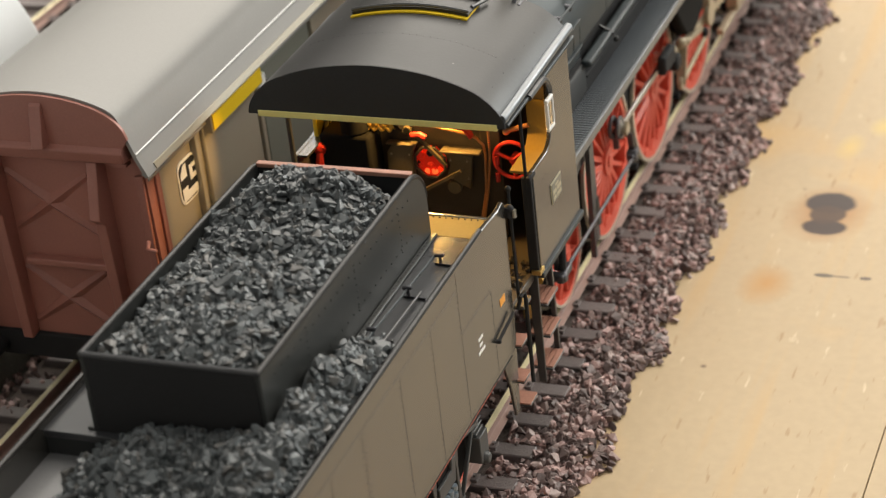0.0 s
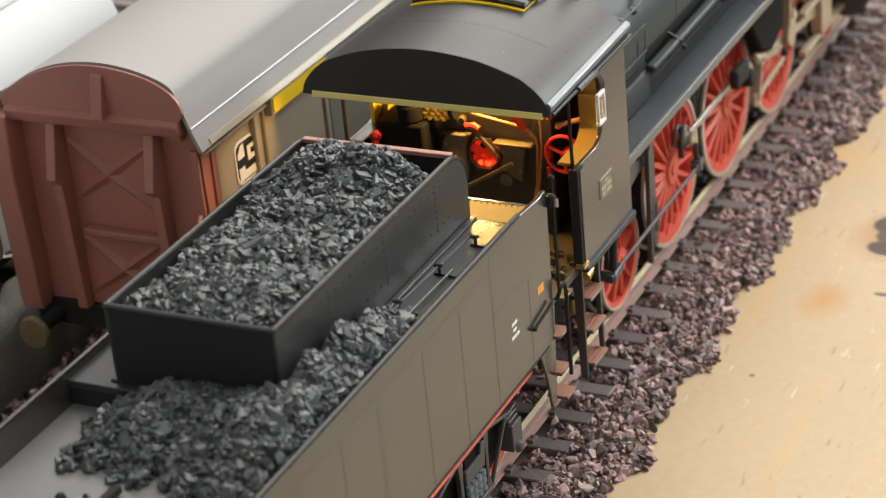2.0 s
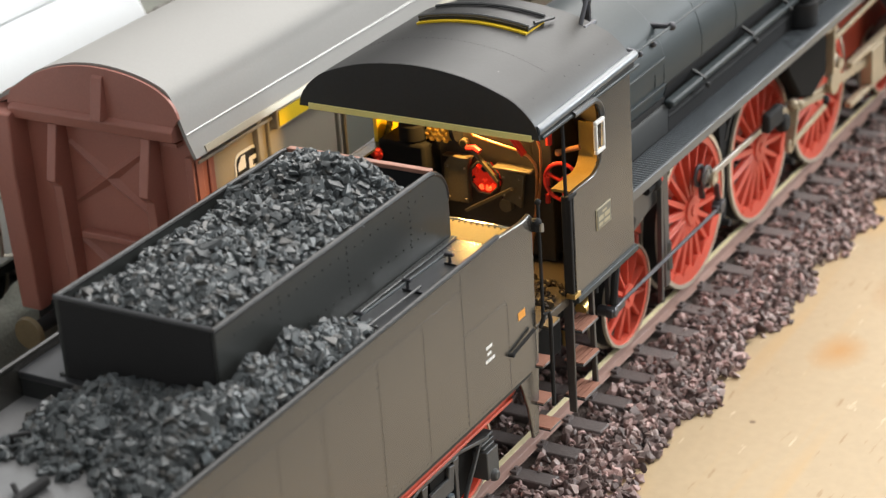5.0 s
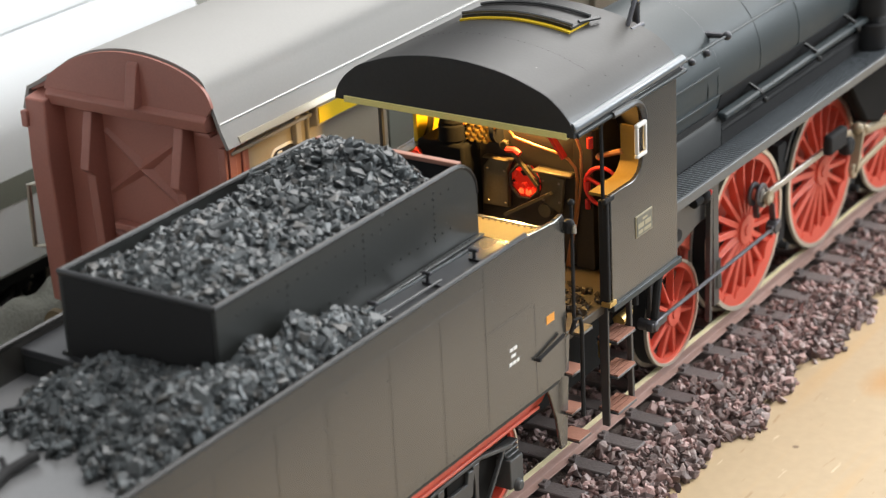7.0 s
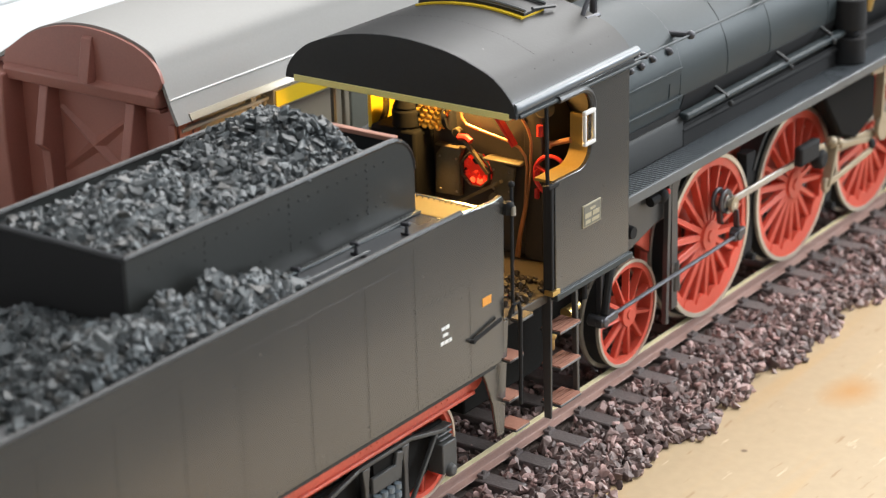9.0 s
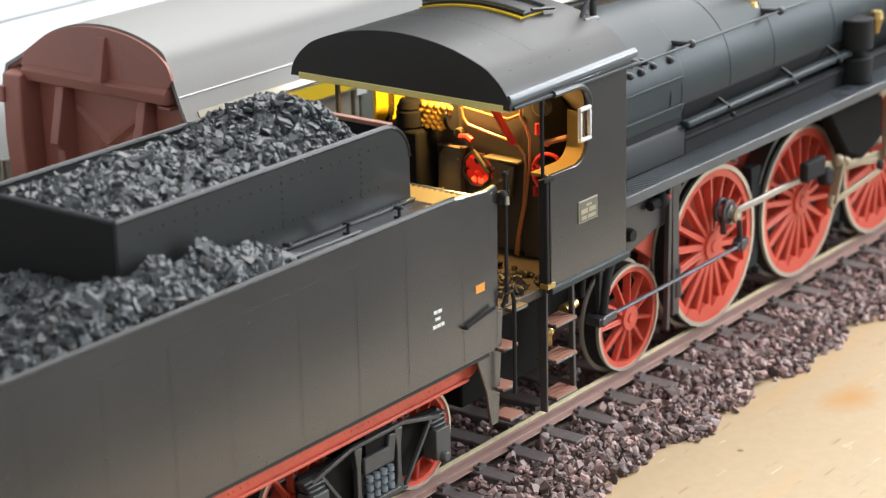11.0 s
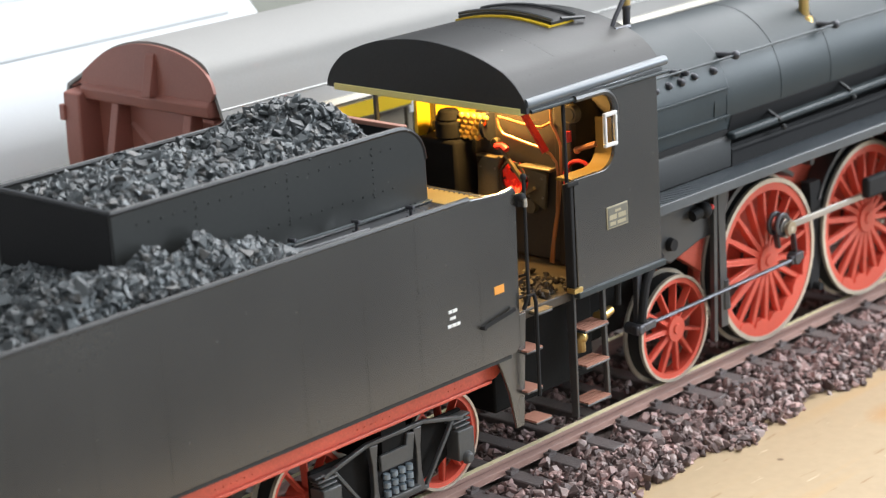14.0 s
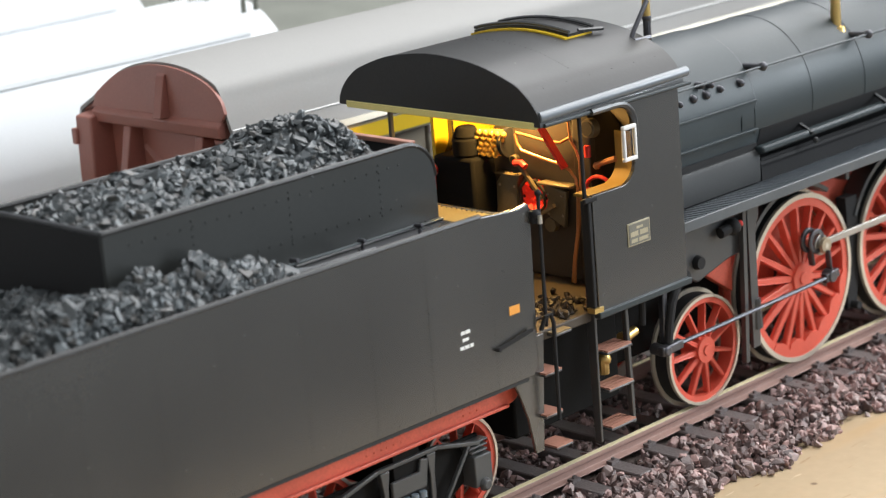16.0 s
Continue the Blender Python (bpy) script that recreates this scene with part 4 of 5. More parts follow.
octo = [(2.2 * math.cos(radians(22.5 + 45 * k)) + 0.6, 2.3 * math.sin(radians(22.5 + 45 * k)) + 31.3) for k in range(8)]
bm = one(tube, [(15.3, *octo[k % 8]) for k in range(9)], 0.2, 8)
part("fire_hole_ring", bm, CABBROWN, back)
bm = one(prism, octo, "x", 15.75, 15.95)
fire = part("fire", bm, FIRE, back, "red fire glow in the fire hole")
frng = random.Random(5)
for k in range(16):
    a, q = frng.uniform(0, 6.28), 1.9 * math.sqrt(frng.uniform(0, 1))
    y, z = 0.6 + q * math.cos(a), 31.3 + q * math.sin(a)
    bm = bmesh.new()
    bmesh.ops.create_icosphere(bm, subdivisions=1, radius=frng.uniform(0.3, 0.6), matrix=Matrix.Translation((15.7, y, z)))
    for v in bm.verts:
        v.co += Vector((frng.uniform(-0.12, 0.12), frng.uniform(-0.15, 0.15), frng.uniform(-0.15, 0.15)))
    part("fire_coal", bm, EMBER if z < 30.1 else (FIRE, MATTE, FIRE)[k % 3], fire, smooth=None)
bm = bmesh.new()
obox(bm, (14.3, 1.9, 35.9), (14.3, -2.0, 31.6), 0.4, 0.5, (1, 0, 0))
part("door_lever", bm, BRONZE, back, "bronze fire door lever")
bm = one(obox, (14.2, 2.9, 26.9), (14.2, -4.0, 31.0), 0.4, 0.55, (1, 0, 0))
part("door_link", bm, BRONZE, back, "bronze link of the fire doors")
bm = one(cyl, (15.8, 3.3, 35.8), (15.0, 3.3, 35.8), 0.62, 0.58, 18)
gauge = part("pressure_gauge", bm, BRONZE, back, "small round bronze gauge")
part("gauge_face", one(cyl, (15.05, 3.3, 35.8), (14.95, 3.3, 35.8), 0.45, seg=16), SHADEBLACK, gauge, "black gauge face")
# pipes and red hand wheels
bm = one(tube, [(15.0, 2.5, 39.2), (15.0, 2.3, 38.0), (15.0, 1.6, 37.2), (15.0, -1.5, 36.6), (15.0, -4.6, 36.1), (15.0, -6.2, 35.5), (15.0, -7.1, 34.5), (15.0, -7.3, 33.2), (15.0, -6.9, 28.0), (15.0, -6.1, 24.5), (15.0, -5.5, 21.2)], 0.19)
part("copper_pipe", bm, COPPER, loco, "thin copper pipe")
bm = one(tube, [(15.0, 2.3, 39.4), (15.0, -2.6, 38.8), (15.3, -4.6, 38.7), (15.4, -6.4, 39.6)], 0.19)
part("copper_pipe", bm, COPPER, loco, "thin copper pipe")
bm = one(tube, [(14.9, -6.5, 42.6), (14.9, -6.7, 39.4), (14.9, -7.5, 38.2), (14.9, -8.0, 36.8), (14.9, -7.9, 33.0), (14.9, -7.2, 28.0), (14.9, -6.3, 24.0), (14.9, -6.0, 21.2)], 0.17)
part("copper_pipe", bm, COPPER, loco, "thin copper pipe")
bm = one(tube, [(15.5, -10.2, 36.5), (15.5, -11.6, 37.0), (15.5, -13.3, 37.6)], 0.36)
ball(bm, (15.5, -10.2, 36.4), 0.5, 8, 5)
part("brass_pipe", bm, COPPER, loco, "short copper pipe under the window")
# yellow strip paints the lamplight on the front window's edge
part("window_strip", one(box, 22.2, 22.5, -14.6, -14.2, 36.5, 42.6), YELLOW, loco, "lamplit edge of the front window painted yellow")
bm = one(cyl, (15.8, -9.6, 41.0), (14.8, -9.6, 41.0), 1.25, 1.15, 18)
dial = part("water_gauge", bm, BRONZE, loco, "round bronze gauge", smooth=40)
part("gauge_face", one(cyl, (14.85, -9.6, 41.0), (14.7, -9.6, 41.0), 0.9, seg=16), CABBROWN, dial, "brown gauge face")
for z, r in ((32.4, 0.42), (30.0, 0.34)):
    part("valve_knob", one(tube, [(15.0, -8.7, z + 0.7), (15.0, -8.7, z - 0.5)], r), VALVERED, loco, "small red valve knob")


def hand_wheel(x, y, z, r, name="hand_wheel"):
    bm = bmesh.new()
    for k in range(24):
        a, b = 2 * math.pi * k / 24, 2 * math.pi * (k + 1) / 24
        tube(bm, [(x, y + r * math.cos(a), z + r * math.sin(a)), (x, y + r * math.cos(b), z + r * math.sin(b))], r * 0.11, 8)
    for k in range(3):
        a = 2 * math.pi * k / 3 + 0.4
        tube(bm, [(x, y, z), (x, y + r * math.cos(a), z + r * math.sin(a))], r * 0.11, 6)
    cyl(bm, (x - 0.2, y, z), (x + 1.6, y, z), r * 0.2, seg=8)
    part(name, bm, VALVERED, loco, "red hand wheel")


hand_wheel(15.0, -10.9, 32.7, 2.5)
bm = one(cyl, (11.5, 14.4, 34.0), (12.1, 14.4, 34.3), 0.95, 0.8, 14)
ball(bm, (11.7, 14.4, 34.3), 0.75)
part("hand_wheel", bm, VALVERED, loco, "small red valve wheel")
part("red_knob", one(tube, [(15.2, -9.1, 38.8), (15.2, -9.1, 38.2), (15.2, -9.1, 37.4)], 0.42), VALVERED, loco, "small red knob")
bm = one(tube, [(14.4, 2.4, 35.6), (14.3, 1.2, 35.8), (14.2, 0.4, 35.4)], 0.42)
part("red_handle", bm, VALVERED, loco, "small red handle")
bm = one(obox, (13.9, -2.4, 41.4), (14.6, -5.8, 35.8), 0.4, 1.0, (1, 0, 0))
part("regulator_lever", bm, VALVERED, loco, "red lever")
bm = one(cyl, (11.7, 14.6, 31.6), (11.7, 14.4, 33.6), 0.6, 0.45, 10)
part("valve_stem", bm, VALVERED, loco, "red valve")
# stacked brass manifold under the lamp
bm = bmesh.new()
for k in range(5):
    y0, y1 = 9.7 - 0.4 * k, 4.6 - 0.12 * k
    z = 36.4 + k * 0.68
    tube(bm, [(14.4, y0, z), (14.4, y1, z + 0.25)], 0.38, 8)
    for j in range(5):
        ball(bm, (14.0, y0 - 0.3 - j * 1.05, z + 0.05), 0.42, 8, 5)
part("lubricator", bm, GOLD, loco, "stacked brass manifold")
part("manifold_flange", one(cyl, (15.4, 4.4, 37.9), (15.4, 3.8, 37.9), 1.9, seg=20), MATTE, loco)
bm = one(cyl, (13.8, 9.9, 36.0), (13.8, 9.9, 38.4), 1.9, 1.85, 18)
cyl(bm, (13.8, 9.9, 38.4), (13.8, 9.9, 39.8), 1.85, 1.2, 18)
part("stove_cap", bm, SHADEBLACK, loco, "dark rounded fitting", bevel=0.3)
bm = one(box, 12.0, 20, 7.4, 14.4, 21, 36.0)
part("cab_locker", bm, SHADEBLACK, loco, "dark cab locker", bevel=0.4)
bm = one(box, 13.2, 23.6, 15.0, 15.55, 34.0, 44.2)
part("inner_panel", bm, YELLOW, loco, "yellow inner cab panel, the front one painting lamplight")
# yellow sheet on the far cab front paints the lamp's light there
part("inner_panel", one(box, 23.2, 23.55, 5.0, 14.9, 35.5, 44.5), YELLOW, loco, "yellow inner cab panel, the front one painting lamplight")
part("cab_pillar", one(tube, [(6.2, 15.4, 45), (6.2, 15.4, 21)], 0.35), BLACK, loco)
part("cab_pillar", one(tube, [(7.0, -15.4, 45.2), (7.2, -15.5, 21)], 0.24), MATTE, loco)
# folded doors beside the doorway
bm = bmesh.new()
box(bm, 6.9, 7.5, -16.1, -14.8, 21.0, 34.6)
box(bm, 6.2, 8.4, -16.3, -15.7, 34.4, 35.0)
part("cab_door", bm, MATTE, loco, "black folded cab door", bevel=0.15)
bm = one(box, 6.6, 8.2, -16.4, -15.2, 21.0, 21.6)
part("door_sill", bm, BRASS, loco)

# steps below the cab
bm = bmesh.new()
prism(bm, [(-15.7, 20.6), (-14.3, 20.6), (-14.6, 4.6), (-15.6, 4.6)], "x", 7.2, 7.6)
obox(bm, (13.2, -15.2, 20.6), (13.6, -15.2, 5.2), 0.55, 0.7, (0, 1, 0))
obox(bm, (7.2, -15.4, 20.4), (16.5, -15.4, 20.5), 0.6, 0.9)
frame_l = part("step_frame", bm, BLACK, loco, "black step hanger", bevel=0.1)
for z in (15.6, 10.9, 6.0):
    bm = one(box, 8.5, 13.2, -16.2, -13.2, z - 0.3, z)
    st = part("step", bm, BLACK, frame_l, bevel=0.1)
    for k in range(4):
        part("plank", one(box, 8.7, 13.1, -16.1 + k * 0.72, -15.5 + k * 0.72, z - 0.02, z + 0.2), WOODSTEP, frame_l, "red-brown tread plank")
# injector pots and curved pipes between the steps and the trailing wheel
bm = bmesh.new()
ball(bm, (12.6, -12.0, 13.0), 0.9), cyl(bm, (12.4, -12, 11.2), (12.4, -12, 13), 0.7, seg=10)
cyl(bm, (15.6, -12.4, 14.8), (18.2, -12.4, 15.2), 0.85, 0.6, 12)
part("injector_pot", bm, BRASS, loco, "brass injector fittings")
bm = bmesh.new()
tube(bm, [(28.5, -12.6, 19.8), (26.2, -12.9, 19.0), (24.6, -13.1, 17.0), (23.8, -13.2, 14.6), (23.4, -13.2, 12.2)], 0.6, 10)
part("feed_pipe", one(tube, [(19.6, -12.6, 20.4), (19.4, -12.6, 15.6)], 0.45, 10), MATTE, loco, "black feed pipe")
part("feed_pipe", bm, MATTE, loco, "thick black feed pipe")
bm = bmesh.new()
box(bm, 2.5, 22, -6.0, 6.0, 4.5, 19.8)
box(bm, -5.5, 2.6, -5.0, 5.0, 10.5, 19.7)
part("drag_box", bm, SHADEBLACK, loco, bevel=0.3)

# ---- tender ----
tender = thing("tender", -52, 0, 0, "dark grey riveted tender with red frame and coal bunker", "tender")
TY, TT, TB, TR = 16.2, 37.0, 16.6, -100.0
for s in (-1, 1):
    y0, y1 = sorted((s * TY, s * (TY - 0.6)))
    bm = bmesh.new()
    # top edge dips slightly behind the front corner
    prism(bm, [(TR, TB), (-4.2, TB), (-3.4, 17.6), (-3.0, 36.2), (-3.4, 36.8), (-5.2, 36.55), (-8.0, 36.75), (-11, 37.0), (TR, TT)], "y", y0, y1)
    side = part("tank_side", bm, TENDER, tender, "dark grey riveted tank side", bevel=0.12)
    if s < 0:
        bm = bmesh.new()
        y = -TY
        pts = []
        for x, top in ((-10.2, 28.4), (-20.4, 36.0), (-29.0, 34.2), (-38.4, 34.2), (-48.4, 34.2), (-49.4, 34.2), (-57.3, 34.2), (-66.4, 34.2), (-76.1, 34.2), (-85.5, 34.2)):
            pts += [(x, y, 17.6 + 0.8 * k) for k in range(int((top - 17.6) / 0.8) + 1)]
        pts += [(-5 - 0.8 * k, y, 17.2) for k in range(100)] + [(-21 - 0.8 * k, y, 34.5) for k in range(80)] + [(-10.6 - 0.8 * k, y, 28.7) for k in range(13)]
        studs(bm, pts, 0.15, (0, -1, 0), 0.3)
        part("rivet", bm, TENDER, side, "rows of small rivets", smooth=None, kind="stuff")
        for x0, x1, z0, z1 in ((-20.2, -10.4, 28.3, 28.45), (-98.0, -20.6, 34.1, 34.25)):
            part("seam_strip", one(box, x0, x1, -TY - 0.02, -TY + 0.1, z0, z1), TENDER, side, smooth=None)
        for x, z1 in ((-9.95, 28.3), (-20.1, 36.6), (-28.7, 34.1), (-38.1, 34.1), (-48.9, 34.1), (-57.0, 34.1), (-66.1, 34.1), (-75.8, 34.1)):
            part("seam_strip", one(box, x - 0.08, x + 0.08, -TY - 0.02, -TY + 0.1, 16.8, z1), TENDER, side, smooth=None)
        bm = bmesh.new()
        for x0, x1, z0, z1 in ((-15.5, -14.9, 24.55, 24.95), (-14.8, -14.05, 24.55, 24.95), (-15.3, -14.35, 23.75, 24.1), (-15.75, -15.1, 22.85, 23.25), (-15.0, -14.3, 22.85, 23.25), (-14.2, -13.65, 22.85, 23.25)):
            box(bm, x0, x1, -TY - 0.04, -TY + 0.1, z0, z1)
        part("white_lettering", bm, WHITE, side, "three short white lines of lettering")
        bm = one(box, -7.6, -5.9, -TY - 0.05, -TY + 0.1, 24.7, 25.7)
        part("orange_mark", bm, ORANGE, side, "small orange rectangle")
        bm = one(obox, (-10.1, -TY - 0.3, 21.4), (-4.6, -TY - 0.45, 22.3), 0.25, 0.4)
        cyl(bm, (-10.0, -TY + 0.1, 21.4), (-10.0, -TY - 0.6, 21.4), 0.3, 0.25, 8)
        part("side_lever", bm, MATTE, side)
    bm = bmesh.new()
    tube(bm, [(TR, s * (TY - 0.3), TT), (-11, s * (TY - 0.3), TT)], 0.36, 8)
    part("top_beading", bm, ROOFB, side)
    y0, y1 = sorted((s * 16.05, s * 15.6))
    # black strip draws the shadow line between tank and red frame
    part("bottom_angle", one(box, TR + 1, -5.0, y0, y1, 16.15, 16.62), DULLBLACK, side, "black strip painting the shadow line below the tank side")
bm = bmesh.new()
box(bm, TR, TR + 0.6, -TY, TY, TB, TT)
part("tank_back", bm, TENDER, tender, bevel=0.12)
bm = bmesh.new()
box(bm, -6.8, -6.2, -TY + 0.5, TY - 0.5, TB, 36.2)
part("tank_front", bm, TENDER, tender, "lit tender front plate", bevel=0.12)
# front strip of the deck, its lamplight painted in tan
plate = part("shovelling_plate", one(box, -11.6, -6.9, -TY + 0.5, TY - 0.5, 35.4, 36.2), LAMPTAN, tender, "deck front before the bunker, cab lamp's gold in its tan", bevel=0.1)
bm = bmesh.new()
studs(bm, [(-7.3, y * 0.8, 36.2) for y in range(-19, 20)], 0.16, (0, 0, 1))
part("rivet", bm, MATTE, plate, smooth=None)
bm = one(box, -58.0, -11.6, -TY + 0.5, TY - 0.5, 35.4, 36.2)
deck = part("front_deck", bm, DECK, tender, "dark grey tank top beside the bunker", bevel=0.1)
bm = bmesh.new()
studs(bm, [(-14 - 0.75 * k, s * 10.5, 36.5) for k in range(58) for s in (-1, 1)], 0.16, (0, 0, 1), 0.5)
part("rivet", bm, DECK, deck, smooth=None, kind="stuff")
part("deck_step", one(box, -57.75, -56.9, -TY + 0.6, TY - 0.6, 32.6, 36.18), DULLBLACK, tender, "black step between the tank tops")
bm = bmesh.new()
box(bm, TR + 0.5, -57.2, -TY + 0.5, TY - 0.5, 32.0, 33.2)
part("rear_deck", bm, REARDECK, tender, "grey rear tank top, one step lower", bevel=0.1)

# coal bunker: four plates, the side plates rounded at the front
BX0, BX1, BY, BT = -57.0, -11.4, 10.1, 45.4
for s in (-1, 1):
    y0, y1 = sorted((s * BY, s * (BY - 0.5)))
    edge = [(BX0, 35.8), (BX1, 35.8)] + [(BX1 - 4.2 + 4.2 * math.cos(radians(a)), BT - 4.2 + 4.2 * math.sin(radians(a))) for a in range(0, 91, 15)] + [(BX0, BT)]
    bm = one(prism, edge, "y", y0, y1)
    bs = part("bunker_side", bm, BUNKER, tender, "dark bunker side with a rounded front corner", bevel=0.12)
    bm = bmesh.new()
    tube(bm, [(BX0, s * (BY - 0.25), BT)] + [(BX1 - 4.2 + 4.2 * math.cos(radians(a)), s * (BY - 0.25), BT - 4.2 + 4.2 * math.sin(radians(a))) for a in range(90, -1, -15)], 0.34, 8)
    part("bunker_beading", bm, ROOFB, bs)
    bm = bmesh.new()
    box(bm, BX0, BX1, *sorted((s * BY, s * (BY + 0.8))), 36.2, 36.5)
    part("base_angle", bm, BUNKER, bs, bevel=0.3)
    if s < 0:
        bm = bmesh.new()
        studs(bm, [(-17 - 1.6 * k, -BY, z) for z in (39.0, 43.6) for k in range(24)] + [(x, -BY, 38.6 + 0.8 * k) for x in (-20, -33, -46) for k in range(8)], 0.17, (0, -1, 0), 0.55)
        part("rivet", bm, BUNKER, bs, smooth=None, kind="stuff")
bm = one(box, BX0, BX0 + 0.5, -BY + 0.5, BY - 0.5, 33.2, BT)
# blacker than the side plates: the shade of this side is in the colour
part("bunker_back", bm, MATTE, tender, "bunker rear plate, its shade put into the black", bevel=0.1)
bm = one(tube, [(BX0 + 0.2, -BY, BT), (BX0 + 0.2, BY, BT)], 0.33, 8)
part("bunker_beading", bm, DECK, tender)
bm = one(box, BX1 - 3.0, BX1 - 2.5, -BY + 0.5, BY - 0.5, 35.8, BT - 0.2)
part("bunker_front", bm, MATTE, tender, "black bunker front plate", bevel=0.1)
bm = one(box, BX1 - 3.2, BX1 - 2.3, -BY + 0.4, BY - 0.4, BT - 0.3, BT + 0.25)
part("front_edge", bm, WOODSTEP, tender, "red-brown edge of the bunker front", bevel=0.1)

# fire irons and their rests on the deck
for s in (-1, 1):
    part("fire_iron", one(tube, [(-45, s * 11.9, 37.0), (-34, s * 12.2, 37.2), (-18.2, s * 13.0, 37.3)], 0.17), BOILER, tender, "grey steel fire iron")
    part("fire_iron", one(tube, [(-40, s * 13.6, 36.7), (-25, s * 14.0, 36.7)], 0.16), BLACK, tender, "thin dark fire iron")
    for x, y in ((-34.6, 11.3), (-25.6, 12.0), (-18.0, 13.0)):
        bm = one(obox, (x, s * y, 36.3), (x - 0.3, s * (y + 3.4 - (y - 11) * 0.6), 36.4), 0.25, 0.3)
        cyl(bm, (x, s * (y + 0.7), 36.1), (x, s * (y + 0.7), 37.6), 0.24, 0.18, 8)
        cyl(bm, (x, s * (y + 0.1), 37.4), (x, s * (y + 1.2), 37.5), 0.28, 0.24, 8)
        part("iron_rest", bm, DARKSTEEL, tender, "dark rest for the fire irons", bevel=0.06)
bm = bmesh.new()
tube(bm, [(-79.0, 0.4, 33.6), (-75.1, 1.4, 33.8), (-71.5, 1.0, 34.0)], 0.6)
tube(bm, [(-75.1, 1.4, 33.8), (-73.5, 3.6, 33.9)], 0.3)
ball(bm, (-74.4, 5.9, 33.7), 0.6)
tube(bm, [(-66.5, 7.2, 33.6), (-66.5, 7.2, 35.2), (-67.8, 8.4, 35.2), (-67.8, 8.4, 33.6)], 0.3)
part("filler_hinge", bm, MATTE, tender, "dark hinge bar on the rear deck", bevel=0.2)

# red frame, with angle lip, rivets and end steps
for s in (1, -1):
    bm = bmesh.new()
    y0, y1 = sorted((s * 14.0, s * 13.4))
    prism(bm, [(TR + 1, TB), (TR + 1, 13.4)] + bend(-6.4, 15.6, 2.2, -90, 0, 6) + [(-4.2, TB)], "y", y0, y1)
    y0, y1 = sorted((s * 14.4, s * 12.6))
    box(bm, TR + 1, -6.8, y0, y1, 13.2, 13.6)
    fr = part("tender_frame", bm, BUFFERRED, tender, "red tender frame beam", bevel=0.1)
bm = bmesh.new()
studs(bm, [(x + dx, -14.0, z) for x in (-14, -26, -29, -47, -50, -68, -80) for dx in (0, 1.1, 2.2) for z in (14.3, 15.1)], 0.14, (0, -1, 0))
part("rivet", bm, BUFFERRED, fr, smooth=None)
bm = bmesh.new()
box(bm, TR, -9, -13.2, 13.2, 13.5, 14.4)
box(bm, TR + 1, -5, -13.4, 13.4, 14.4, TB)
box(bm, TR + 0.8, -4.6, -15.5, 15.5, TB - 0.35, TB + 0.3)
part("underframe", bm, SHADEBLACK, tender)
for s in (-1, 1):
    y0, y1 = sorted((s * 15.55, s * 15.15))
    bm = one(prism, [(-7.2, 20.9), (-7.2, 16.7), (-6.2, 14.6), (-5.0, 11.4), (-4.1, 6.8), (-2.7, 6.8), (-2.3, 11.5), (-1.5, 20.9)], "y", y0, y1)
    part("step_plate", bm, TENDER, tender, "dark step plate below the tender front", bevel=0.1)
for z, x in ((20.5, 0.9), (16.2, -1.2), (11.2, -1.5), (6.9, -0.1)):
    bm = one(box, x - 1.5, x + 1.4, -16.5, -13.6, z - 0.3, z)
    st = part("step", bm, BLACK, tender, bevel=0.1)
    if z < 20:
        part("step_tread", one(box, x - 1.45, x + 1.35, -16.45, -13.65, z - 0.02, z + 0.18), WOODSTEP, st, "red-brown tread")
    else:
        part("step_tread", one(box, x - 1.45, x + 1.35, -16.45, -13.65, z - 0.02, z + 0.18), BRONZE, st, "brown top step")
bm = bmesh.new()
tube(bm, [(-3.0, -16.6, 21.8), (-2.6, -17.0, 23.4), (-1.9, -17.2, 23.6), (-1.5, -17.2, 22.4), (-1.6, -17.2, 10.6)], 0.26)
tube(bm, [(-1.8, -16.4, 37.6), (-2.0, -16.5, 22.0)], 0.22)
ball(bm, (-1.8, -16.4, 37.7), 0.42)
ball(bm, (-2.6, -16.6, 35.4), 0.62), cyl(bm, (-2.6, -16.4, 34.4), (-2.6, -16.4, 35.8), 0.6, seg=10)
part("tender_handrail", bm, MATTE, tender, "dark upright handrail with a knob")
bm = one(cyl, (-2.6, -17.2, 34.4), (-2.6, -17.2, 35.4), 0.3, 0.25, 10)
part("lamp_iron", bm, STEEL, tender)


